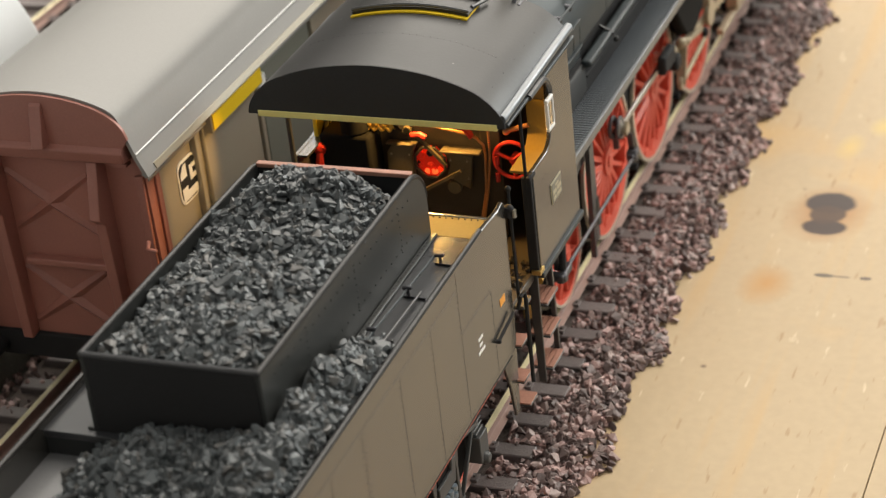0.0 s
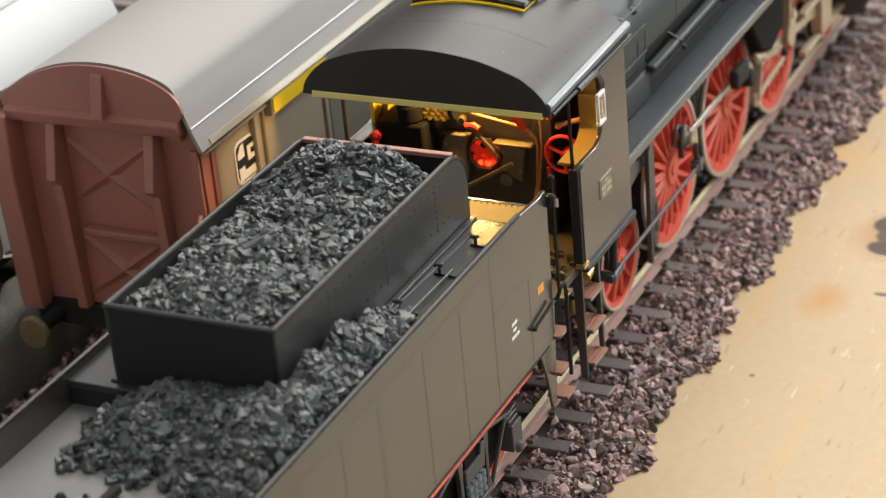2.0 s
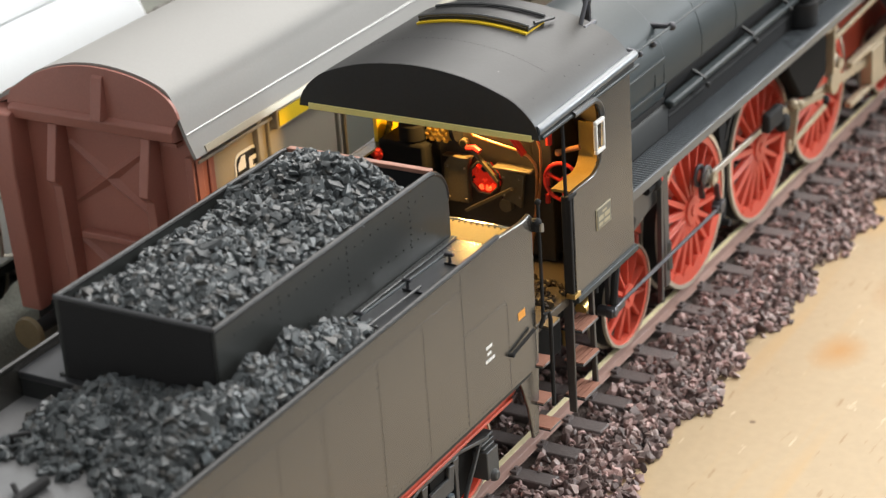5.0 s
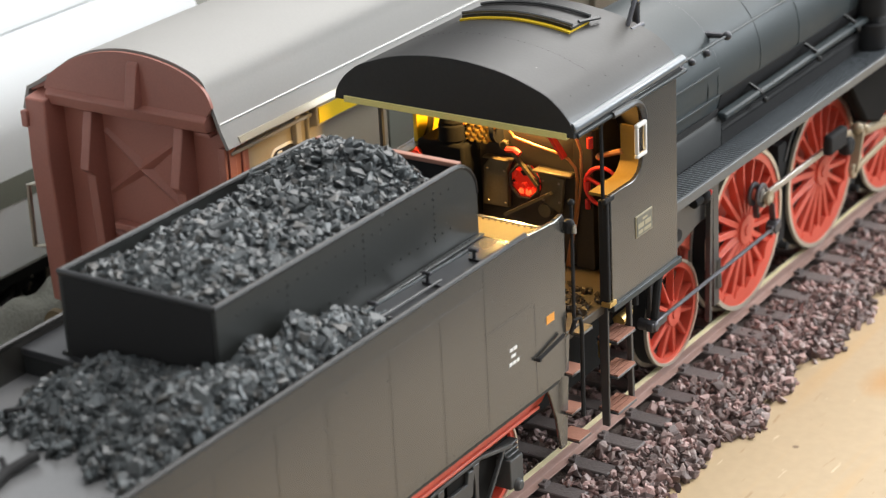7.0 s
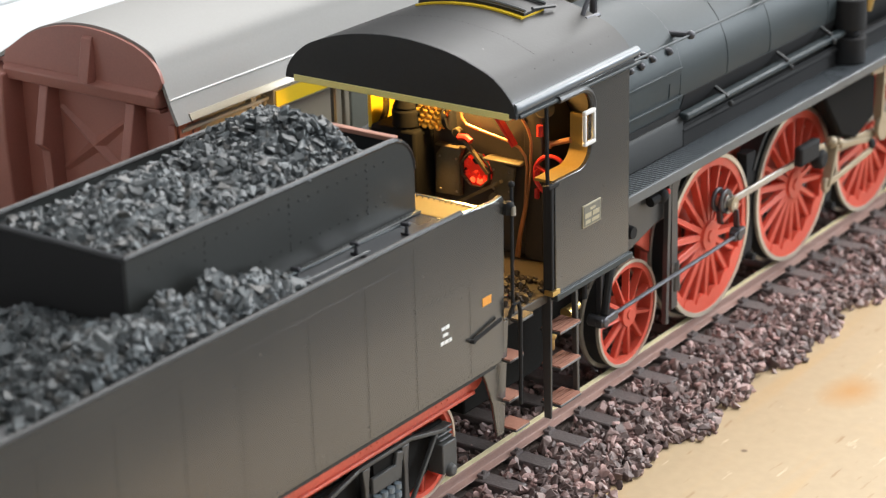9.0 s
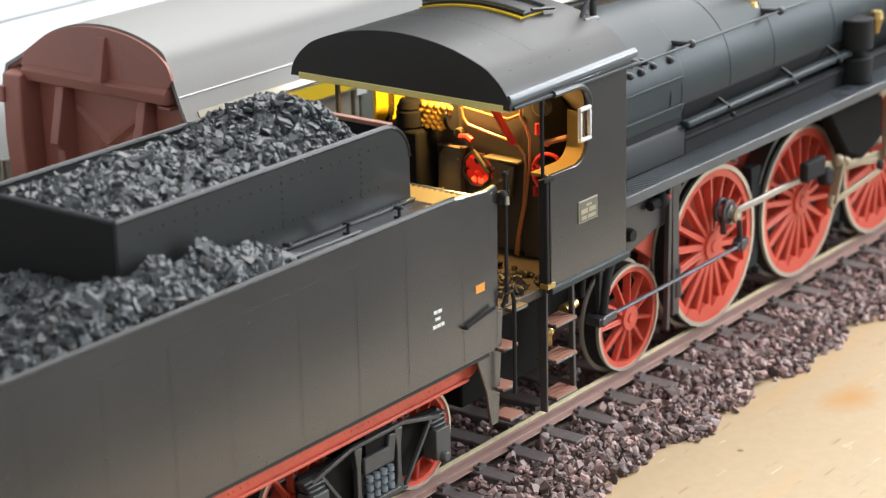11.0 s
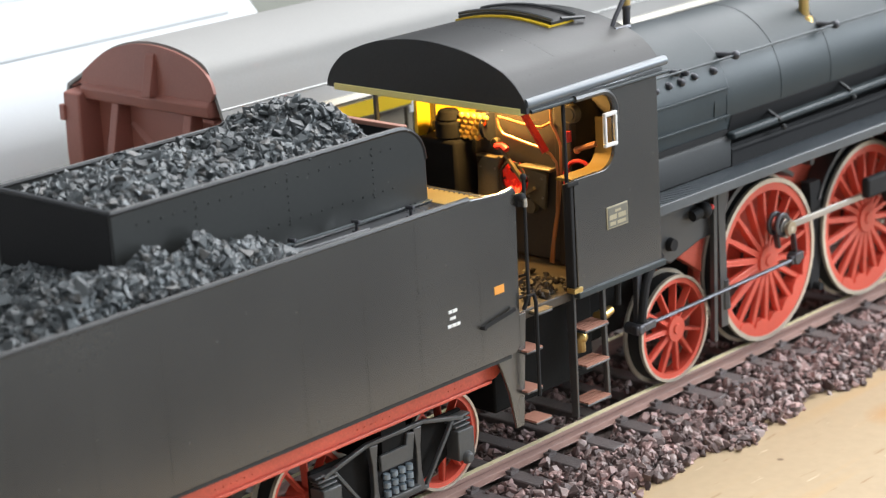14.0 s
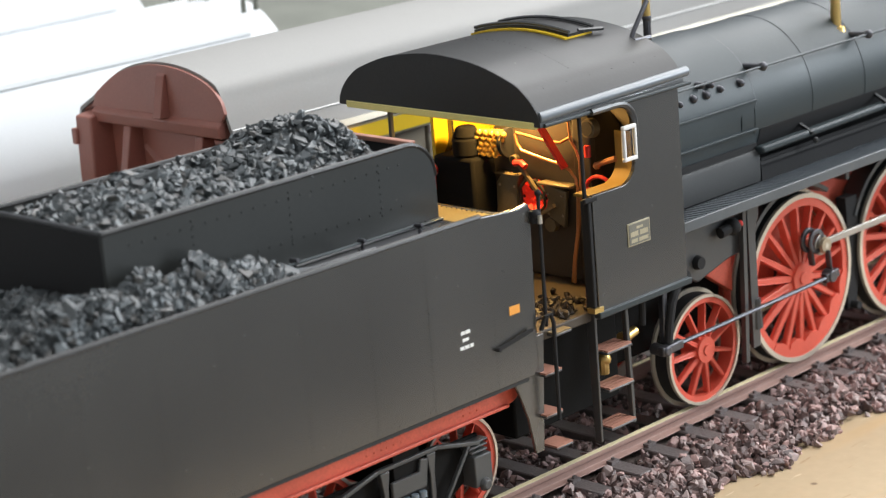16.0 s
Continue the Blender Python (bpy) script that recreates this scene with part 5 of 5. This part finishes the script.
def bogie(xc):
    """Trussed bogie with two wheel pairs, axle boxes and nested coil springs."""
    b = bmesh.new()
    box(b, xc - 15, xc + 15, -6.5, 6.5, 9.5, 13.4)
    box(b, xc - 2, xc + 2, -12.6, 12.6, 8, 12.5)
    bog = part("bogie", b, SHADEBLACK, tender, "black trussed bogie")
    for s in (-1, 1):
        # added black plate paints the darkness between truss and wheels
        b = one(prism, [(xc - 12.4, 10.4), (xc + 12.4, 10.4), (xc + 12.4, 6.6), (xc + 8.2, 4.4), (xc + 3.8, 3.0), (xc - 3.8, 3.0), (xc - 8.2, 4.4), (xc - 12.4, 6.6)], "y", *sorted((s * 11.0, s * 11.6)))
        part("bogie_side_plate", b, SHADEBLACK, bog, "black plate painting the shade behind the truss", bevel=0.15)
    for dx in (-11.0, 11.0):
        for s in (-1, 1):
            wheel(tender, "tender_wheel", xc + dx, 6.25, 6.2, s * 9.9, 10, s, label="red spoked tender wheel")
    for s in (-1, 1):
        y = s * 12.6
        for p, q, w, d, up in (((-11.5, 9.7), (-4.6, 11.3), 0.6, 0.5, (0, 0, 1)), ((11.5, 9.7), (4.6, 11.3), 0.6, 0.5, (0, 0, 1)),
                               ((-4.7, 11.3), (4.7, 11.3), 0.6, 0.5, (0, 0, 1)), ((-9.8, 9.9), (-4.8, 3.4), 0.5, 0.45, (0, 0, 1)),
                               ((9.8, 9.9), (4.8, 3.4), 0.5, 0.45, (0, 0, 1)), ((-5.0, 3.2), (5.0, 3.2), 0.6, 0.5, (0, 0, 1))):
            b = one(obox, (xc + p[0], y, p[1]), (xc + q[0], y, q[1]), w, d, up)
            part("truss_bar", b, GREYMETAL, bog, bevel=0.1)
        for dx in (-11.0, 11.0):
            b = bmesh.new()
            box(b, xc + dx - 1.4, xc + dx + 1.4, *sorted((s * 11.2, s * 13.6)), 4.8, 8.6)
            for k in range(3):
                box(b, xc + dx - 1.3 - 0.25 * k, xc + dx + 1.3 + 0.25 * k, *sorted((s * 11.4, s * (13.2 - 0.2 * k))), 8.75 + k * 0.5, 9.05 + k * 0.5)
            cyl(b, (xc + dx, s * 13.5, 5.0), (xc + dx, s * 14.2, 5.0), 0.9, 0.6, 14)
            part("axle_box", b, GREYMETAL, bog, "dark grey axle box", bevel=0.25)
        b = bmesh.new()
        prism(b, [(xc - 2.8, 9.5), (xc - 2.8, 7.5), (xc + 2.4, 7.5), (xc + 2.9, 10.7), (xc + 1.7, 10.9), (xc + 1.4, 9.5)], "y", *sorted((s * 12.6, s * 13.1)))
        part("bolster", b, GREYMETAL, bog, "grey bolster plate", bevel=0.12)
        part("spring_seat", one(box, xc - 3.1, xc + 3.1, *sorted((s * 12.2, s * 13.5)), 3.6, 4.15), GREYMETAL, bog, bevel=0.1)
        for dx in (-3.6, 3.6):
            b = one(prism, [(xc + dx - 0.7, 11.0), (xc + dx - 0.35, 8.6), (xc + dx - 0.35, 5.4), (xc + dx - 0.8, 3.2), (xc + dx + 0.8, 3.2), (xc + dx + 0.35, 5.4), (xc + dx + 0.35, 8.6), (xc + dx + 0.7, 11.0)], "y", *sorted((s * 12.2, s * 12.9)))
            part("bogie_column", b, BLACK, bog, "black waisted column", bevel=0.1)
        for i in range(4):
            for j in range(3):
                b = one(cyl, (xc - 1.9 + i * 1.25, s * 12.9, 4.3 + j * 1.05), (xc - 1.9 + i * 1.25, s * 12.9, 4.95 + j * 1.05), 0.45, seg=10)
                part("spring", b, SPRING, bog)
        b = one(box, xc - 3.2, xc + 3.2, *sorted((s * 12.2, s * 12.45)), 3.4, 7.6)
        part("spring_plank", b, MATTE, bog, bevel=0.1)


bogie(-22.0)
bogie(-77.0)

# ---- coal ----
def bunker_top(x, y):
    u = (x - BX0) / (BX1 - BX0)
    edge = max(0.0, 1 - abs(y / 9.6) ** 2.6)
    rise = 1.5 + 2.5 * math.exp(-((u - 0.775) / 0.125) ** 2) + 0.4 * math.sin(x * 0.7 + y * 0.3) + 0.45 * math.sin(x * 0.9 + y * 1.3) * math.sin(y * 0.8 - x * 0.4)
    fall = min(1.0, max(0.0, (0.93 - u) / 0.13)) * min(1.0, max(0.25, u / 0.13))
    low = 1.7 * min(1.0, max(0.0, (y - 3.0) / 6.0)) * (0.7 + 0.3 * math.sin(x * 0.5)) + 0.5 * max(0.0, (-y - 6.0) / 3.6)
    return 40.4 + 4.2 * min(1.0, max(0.0, (0.93 - u) / 0.12)) + rise * edge * fall - low


def rear_top(x, y):
    # heap behind the bunker and along its right side, thinning out to the rear and to the left
    if x > -57.5:
        if y > -10:
            return 30
        k = min(1, max(0, (-35.0 - x) / 11))
        return 36.2 + 4.6 * k * (0.12 + 0.88 * min(1.0, max(0.0, y + 15.4) / 3.6)) * (0.85 + 0.15 * math.sin(x * 0.9))
    d = -57.5 - x
    reach = 11.6 + 0.9 * math.sin(y * 0.9) + max(0, (-2 - y)) * 0.42 + 1.0 * math.sin(y * 2.1 + 1)
    side = 10.8 + 0.6 * math.sin(x * 0.9)
    k = max(0.0, min(1.0, (reach - d) / 9)) * max(0.2, min(1.0, (y + 15.8) / 2.6)) * max(0.0, min(1.0, (side - y) / 7))
    return 33.2 + (4.4 + 2.0 * max(0, min(1, (-y - 4) / 8))) * k


rng = np.random.default_rng(11)
coal = thing("coal_heap", -35, 0, 40, "heap of shiny black coal lumps in the tender bunker", "coal", kind="stuff")
bm = one(heap, BX0 + 0.5, BX1 - 2.4, -BY + 0.5, BY - 0.5, 30, 18, lambda x, y: bunker_top(x, y) - 0.5, 36.3)
part("coal_core", bm, COAL, coal, smooth=None)
n = 10500
xs, ys = rng.uniform(BX0 + 0.9, BX1 - 3.0, n), rng.uniform(-BY + 0.9, BY - 0.9, n)
sz = (0.27 + 0.64 * rng.uniform(0, 1, n) ** 1.7) * np.where(rng.uniform(0, 1, n) < 0.07, 1.5, 1.0)
zs = np.array([bunker_top(x, y) for x, y in zip(xs, ys)]) + rng.uniform(-0.5, 0.45, n)
lumps = stones("coal_lumps", np.stack([xs, ys, zs], 1), sz, COAL, rng, flat=0.62, origin=(-35, 0, 40), kind="stuff")
lumps.parent, lumps.location = coal, (0, 0, 0)
spill = thing("coal_spill", -62, -4, 33.2, "loose black coal spilled over the rear tank top", "coal", kind="stuff")
n = 26000
xs, ys = rng.uniform(-81, -34, n), rng.uniform(-15.0, 11, n)
zs = np.array([rear_top(x, y) for x, y in zip(xs, ys)])
keep = (zs > 33.3) & ((xs < -57.6) | ((ys < -11.4) & (xs < -34 - 4 * rng.uniform(0, 1, n)))) & ((xs > -58) | (zs > 33.9) | (rng.uniform(0, 1, n) < 0.75))
keep &= (xs < -57.6) | (zs > 36.4) | (rng.uniform(0, 1, n) < 0.4)
xs, ys, zs = xs[keep], ys[keep], zs[keep]
sz = (0.27 + 0.64 * rng.uniform(0, 1, len(xs)) ** 1.7) * np.where(rng.uniform(0, 1, len(xs)) < 0.07, 1.5, 1.0)
lumps = stones("coal_lumps", np.stack([xs, ys, zs + rng.uniform(-0.35, 0.35, len(xs)) + 0.1], 1), sz, COAL, rng, flat=0.62, origin=(-62, -4, 33.2), kind="stuff")
lumps.parent, lumps.location = spill, (0, 0, 0)
bm = one(heap, -76, -57.6, -15.4, 10.5, 30, 30, lambda x, y: rear_top(x, y) - 0.75, 31.5)
part("coal_core", bm, COAL, spill, smooth=None)
bm = one(heap, -57.2, -36, -15.5, -10.3, 30, 8, lambda x, y: rear_top(x, y) - 1.0, 35.0)
part("coal_core", bm, COAL, spill, smooth=None)
# crumbs of coal on the cab floor
n = 160
xs, ys = rng.normal(5.5, 2.2, n), rng.normal(-10.5, 2.6, n)
keep = (xs > 0) & (xs < 12) & (np.abs(ys) < 14.6)
stones("coal_crumbs", np.stack([xs, ys, np.full(n, 21.3)], 1)[keep], rng.uniform(0.25, 0.7, keep.sum()), CABBROWN, rng, label="crumbs of coal on the lit cab floor", category="coal", kind="stuff")

# ---- covered wagon with brown ends ----
wagon = thing("covered_wagon", 60, 46.3, 0, "covered goods wagon with oxide brown end, silver roof and grey sides", "wagon")
WY, WX0, WX1 = 46.3, -7.6, 150.0


# the gable's arch, from its sharp shoulder over the crown to its long fall
ARCH = [(30.4, 44.0), (30.95, 45.5), (32.3, 46.9), (34.8, 48.15), (38.8, 49.1), (43.4, 49.4), (48.2, 48.85), (53.1, 47.2), (58.3, 44.0), (62.2, 41.9)]
rc = spline([(28.7, 38.6), (29.25, 39.8), (29.9, 41.3), (30.5, 43.0), (31.25, 45.0)] + [(y - 0.1, z + 0.12) for y, z in ARCH[2:]], 6) + [(WY + 16.9, 38.9)]
bm = one(shell, rc, "x", WX0 + 0.12, WX1, 0.5)
wr = part("wagon_roof", bm, SILVER, wagon, "smooth beige-grey curved roof with a flared flank", smooth=40)
# pale tube stands in for the bright glint along the roof flank
part("roof_bead", one(tube, [(WX0 + 0.2, 30.0, 41.6), (WX1, 30.0, 41.6)], 0.13, 6), ROOFGLINT, wr, "thin pale bead painting the glint above the flank")
for s in (-1, 1):
    part("door_rail", one(box, WX0 + 1.2, WX1, *sorted((WY + s * 16.45, WY + s * 16.0)), 38.1, 39.0), SILVER, wagon, "silver sliding door rail", bevel=0.12)
    part("door_rail", one(box, WX0 + 2, WX1, *sorted((WY + s * 16.4, WY + s * 15.5)), 36.9, 37.4), SILVER, wagon, "silver sliding door rail", bevel=0.12)
# beige strip stands in for the warm reflection low on the flank
bm = one(prism, [(28.6, 38.75), (28.95, 39.5), (29.3, 39.5), (28.9, 38.7)], "x", WX0 + 2.4, WX1)
part("eave_strip", bm, SIDE, wr, "beige strip painting the reflection along the eave", smooth=None)
ec = [(WY - 16.2, 38.8), (31.0, 40.6), (31.7, 43.0)] + [(y + (1.0 if y < WY else 0.3), z - 0.5) for y, z in spline(ARCH, 6) if z > 45.0 or y > WY]
bm = one(prism, ec + [(WY + 15.2, 12.5), (WY - 16.6, 12.5)], "x", WX0 + 1.6, WX0 + 2.6)
end = part("end_wall", bm, BROWN, wagon, "oxide brown wagon end wall", smooth=None)
# proud gable plate with a rounded lower corner, its rib and the cross beam below
gable = [(31.5, 42.6), (31.1, 42.9), (30.85, 43.4)] + [(p[0] + 0.1, p[1] - 0.2) for p in spline(ARCH, 6) if p[0] < WY + 12.0] + [(WY + 12.2, 42.4)]
bm = one(prism, gable, "x", WX0 - 0.4, WX0 + 0.1)
part("gable_plate", bm, BROWN, end, "brown arched gable plate", smooth=None, bevel=0.05)
bm = one(prism, [(WY + 12.4, 42.6), (WY + 15.9, 41.2), (WY + 15.9, 41.8), (WY + 12.4, 44.0)], "x", WX0 + 0.6, WX0 + 1.7)
part("gable_plate", bm, BROWN, end, "brown arched gable plate", smooth=None)
bm = one(prism, [(WX0 + 1.7, 40.3), (WX0 - 0.7, 40.5), (WX0 - 1.1, 42.1), (WX0 - 0.4, 42.7), (WX0 + 1.7, 42.7)], "y", WY - 14.9, WY + 11.6)
part("end_beam", bm, BROWN, end, "brown cross beam", bevel=0.2)
bm = one(prism, [(WX0 - 0.3, 42.4), (WX0 - 2.0, 42.5), (WX0 - 0.8, 47.9), (WX0 - 0.3, 48.3)], "y", 41.7, 43.4)
part("gable_rib", bm, BROWN, end, bevel=0.12)
for y, w in ((51.4, 0.75), (36.3, 0.75)):
    bm = one(prism, [(WX0 + 1.7, 40.6), (WX0 - 0.3, 40.4), (WX0 - 2.1, 32.9), (WX0 - 0.9, 31.9), (WX0 - 0.2, 13), (WX0 + 1.7, 13)], "y", y - w, y + w)
    part("end_rib", bm, BROWN, end, "brown upright rib", bevel=0.15)
for y, w, z, d in ((59.0, 1.7, 42.0, 1.9),):
    bm = one(prism, [(WX0 + 1.8, z), (WX0 - d, z - 0.7), (WX0 - d - 0.3, 33.0), (WX0 - d + 0.6, 12.5), (WX0 + 1.8, 12.5)], "y", y - w, y + w)
    part("corner_post", bm, BROWN, end, "brown corner post", bevel=0.25)
part("post_fitting", one(box, WX0 - 2.4, WX0 - 1.4, 60.2, 61.3, 37.4, 39.6), BROWN, end, bevel=0.15)


def pressed_star(y0, y1, z0, z1):
    """A shallow four-armed pressing: each arm is a low ridge that runs to a corner."""
    bm = bmesh.new()
    c = ((y0 + y1) / 2, (z0 + z1) / 2)
    for y, z in ((y0, z0), (y1, z0), (y0, z1), (y1, z1)):
        d = Vector((y - c[0], z - c[1])).normalized()
        n = Vector((-d.y, d.x)) * 0.95
        base = [(c[0] + n.x, c[1] + n.y), (y + n.x * 0.5, z + n.y * 0.5), (y - n.x * 0.5, z - n.y * 0.5), (c[0] - n.x, c[1] - n.y)]
        lo = [bm.verts.new((WX0 + 1.62, *p)) for p in base]
        a, b = bm.verts.new((WX0 + 0.8, *c)), bm.verts.new((WX0 + 1.25, y, z))
        for f in ((lo[0], lo[1], b, a), (lo[3], a, b, lo[2]), (lo[1], lo[2], b), (lo[0], a, lo[3])):
            bm.faces.new(f)
    return bm


for z0, z1 in ((29.0, 37.4), (15.0, 23.4)):
    part("pressed_star", pressed_star(38.4, 50.4, z0, z1), BROWN, end, "shallow star-shaped pressing", smooth=None)
part("end_beam", one(box, WX0 + 0.2, WX0 + 1.7, 36.0, 49.4, 24.2, 25.2), BROWN, end, bevel=0.2)
bm = one(box, WX0 - 0.2, WX0 + 1.7, WY - 16.2, WY - 10.6, 12.0, 14.0)
box(bm, WX0 + 0.2, WX0 + 1.7, WY - 14.6, WY - 12.4, 39.6, 40.1)
tube(bm, [(WX0 - 0.0, WY - 15.9, 29.4), (WX0 - 1.6, WY - 16.6, 29.2), (WX0 - 1.6, WY - 17.9, 29.0)], 0.3)
part("end_fitting", bm, BROWN, end, bevel=0.1)
bm = one(tube, [(WX0 - 1.6, WY + 14.2, 29.4), (WX0 - 2.2, WY + 15.4, 29.2), (WX0 - 2.2, WY + 15.6, 20.4), (WX0 - 1.4, WY + 14.4, 20.4)], 0.35)
part("grab_handle", bm, STEEL, wagon, "steel grab handle")
# side wall: sliding panels, narrow red-brown edge mouldings, posts, yellow bands and a sign
bm = one(box, WX0 + 2.7, WX1, WY - 15.3, WY + 15.3, 13.0, 39.2)
body = part("wagon_body", bm, SIDE, wagon, "beige-grey sliding side walls", smooth=None)
part("edge_backing", one(box, WX0 + 1.5, WX0 + 6.2, WY - 15.5, WY - 15.2, 13, 38.2), BROWN, body, "red-brown corner panel")
for k in range(3):
    part("edge_moulding", one(box, WX0 + 0.9 + k * 1.9, WX0 + 1.4 + k * 1.9, WY - 16.1 + 0.15 * k, WY - 15.0, 13, 38.1), BROWN, body, "red-brown corner moulding", bevel=0.12)
for x in (8.2, 27.2, 46.5, 65.5, 85):
    bm = one(box, x - 0.5, x + 0.5, WY - 16.2, WY - 15.2, 13.5, 38.0)
    part("side_post", bm, SIDE, body, bevel=0.15)
for x0, x1 in ((10.6, 26.4), (28.4, 45.5)):
    if x0 < 20:
        bm = one(box, x0 + 0.6, x1, WY - 17.35, WY - 17.2, 36.0, 38.1)
        part("yellow_band", bm, YELLOW, body, "bright yellow stripe")
        bm = one(box, x0 + 0.3, x1 + 0.3, WY - 17.2, WY - 15.2, 35.6, 38.4)
        part("band_rail", bm, SIDE, body, "beige rail behind the stripe", bevel=0.15)
    bm = one(box, x0, x1, WY - 15.9, WY - 15.2, 13.5, 37.6)
    part("side_panel", bm, GREYBODY if x0 > 20 else SIDE, body, bevel=0.2)
bm = one(box, 27.0, 29.2, WY - 16.4, WY - 15.8, 34.4, 36.2)
part("latch", bm, WHITE, body, "small pale latch")
# sign: white rounded frame with black field and white shapes
def rounded(x0, x1, z0, z1, r):
    pts = []
    for cx, cz, a0 in ((x1 - r, z1 - r, 0), (x0 + r, z1 - r, 90), (x0 + r, z0 + r, 180), (x1 - r, z0 + r, 270)):
        pts += [(cx + r * math.cos(radians(a0 + k * 22.5)), cz + r * math.sin(radians(a0 + k * 22.5))) for k in range(5)]
    return pts


bm = one(prism, rounded(3.0, 8.4, 28.5, 34.6, 1.3), "y", WY - 15.45, WY - 15.2)
sign = part("sign", bm, WHITE, body, "rounded black and white sign", smooth=None)
bm = one(prism, rounded(3.3, 8.1, 28.85, 34.25, 1.1), "y", WY - 15.52, WY - 15.43)
part("sign_outline", bm, MATTE, sign, smooth=None)
bm = one(prism, [(3.5, 28.5 + 0.55), (7.9, 29.05), (7.9, 30.2), (5.0, 30.2), (5.0, 30.9), (3.5, 30.9)], "y", WY - 15.57, WY - 15.5)
prism(bm, [(3.5, 32.9), (4.4, 34.05), (5.2, 34.05), (5.2, 32.2), (3.5, 32.2)], "y", WY - 15.57, WY - 15.5)
prism(bm, [(6.0, 31.2), (7.9, 31.2), (7.9, 31.9), (6.8, 31.9), (6.8, 32.7), (7.9, 32.7), (7.9, 33.3), (6.0, 33.3)], "y", WY - 15.57, WY - 15.5)
part("sign_device", bm, WHITE, sign, "white shapes on the sign", smooth=None)
bm = bmesh.new()
box(bm, WX0 + 0.8, WX1, WY - 13.5, WY + 13.5, 9.5, 13.2)
part("wagon_frame", bm, MATTE, wagon, bevel=0.2)
for s in (-1, 1):
    bm = one(cyl, (WX0 + 0.6, WY + s * 10, 11.2), (WX0 - 5.0, WY + s * 10, 11.2), 1.1, 0.9, 14)
    bf = part("buffer", bm, MATTE, wagon, "black buffer stem")
    bm = one(cyl, (WX0 - 5.0, WY + s * 10, 11.2), (WX0 - 5.7, WY + s * 10, 11.2), 2.4, 2.2, 24)
    part("buffer_head", bm, BRONZE, bf, "dark tan buffer head")
for x in (10, 35, 115, 138):
    wheel_pair(wagon, x, 5.7, 5.65, 8, "wagon_wheel", label="dark brown wagon wheel", yc=WY, paint=RAILSIDE)

# ---- pale vans on the far tracks ----
def pale_van(yc, x0, x1, label):
    van = thing("pale_van", (x0 + x1) / 2, yc, 0, label, "wagon", "pale vans on the far tracks")
    vc = [(yc - 17 * math.cos(math.pi * i / 30), 31 + 16.5 * max(0.0, 1 - abs(math.cos(math.pi * i / 30)) ** 2.4) ** 0.75) for i in range(31)]
    bm = one(prism, vc + [(yc + 17, 11), (yc - 17, 11)], "x", x0, x1)
    vb = part("van_body", bm, LIGHTROOF, van, "smooth white van body", smooth=30, bevel=0.8)
    for y in (yc + 9, yc, yc - 9):
        bm = one(tube, [(x1 - 5, y, 46.0), (x1 - 5, y, 48.8), (x1 - 2.5, y, 48.8), (x1 - 2.5, y, 46.0)], 0.45)
        part("roof_rail", bm, GREYBODY, vb)
    for y in (yc - 10.5, yc - 4, yc + 4, yc + 10.5):
        z = 31 + 16.5 * max(0.0, 1 - abs((y - yc) / 17) ** 2.4) ** 0.75
        bm = one(tube, [(x0 + 2, y, z - 0.45), (x1 - 6, y, z - 0.45)], 0.9, 8)
        part("roof_bead", bm, LIGHTROOF, vb, "low bead along the roof")
    for s in (-1, 1):
        bm = one(box, x0 + 0.5, x1 - 0.5, *sorted((yc + s * 16.9, yc + s * 17.15)), 21.3, 25.0)
        part("side_stripe", bm, GREYBODY, vb, "dull olive stripe along the van side")
    bm = one(box, x0 + 1, x1 - 1, yc - 14, yc + 14, 8, 11.5)
    part("van_frame", bm, MATTE, van)
    for x in (x0 + 15, x0 + 40, x1 - 39, x1 - 14):
        wheel_pair(van, x, 5.7, 5.65, 8, "van_wheel", label="dark van wheel", yc=yc, paint=MATTE)


pale_van(91.0, -185, 44, "long white van with a smooth rounded roof, beside the wagon")
pale_van(136.0, -170, 52, "long white van with a smooth roof on the outermost track")
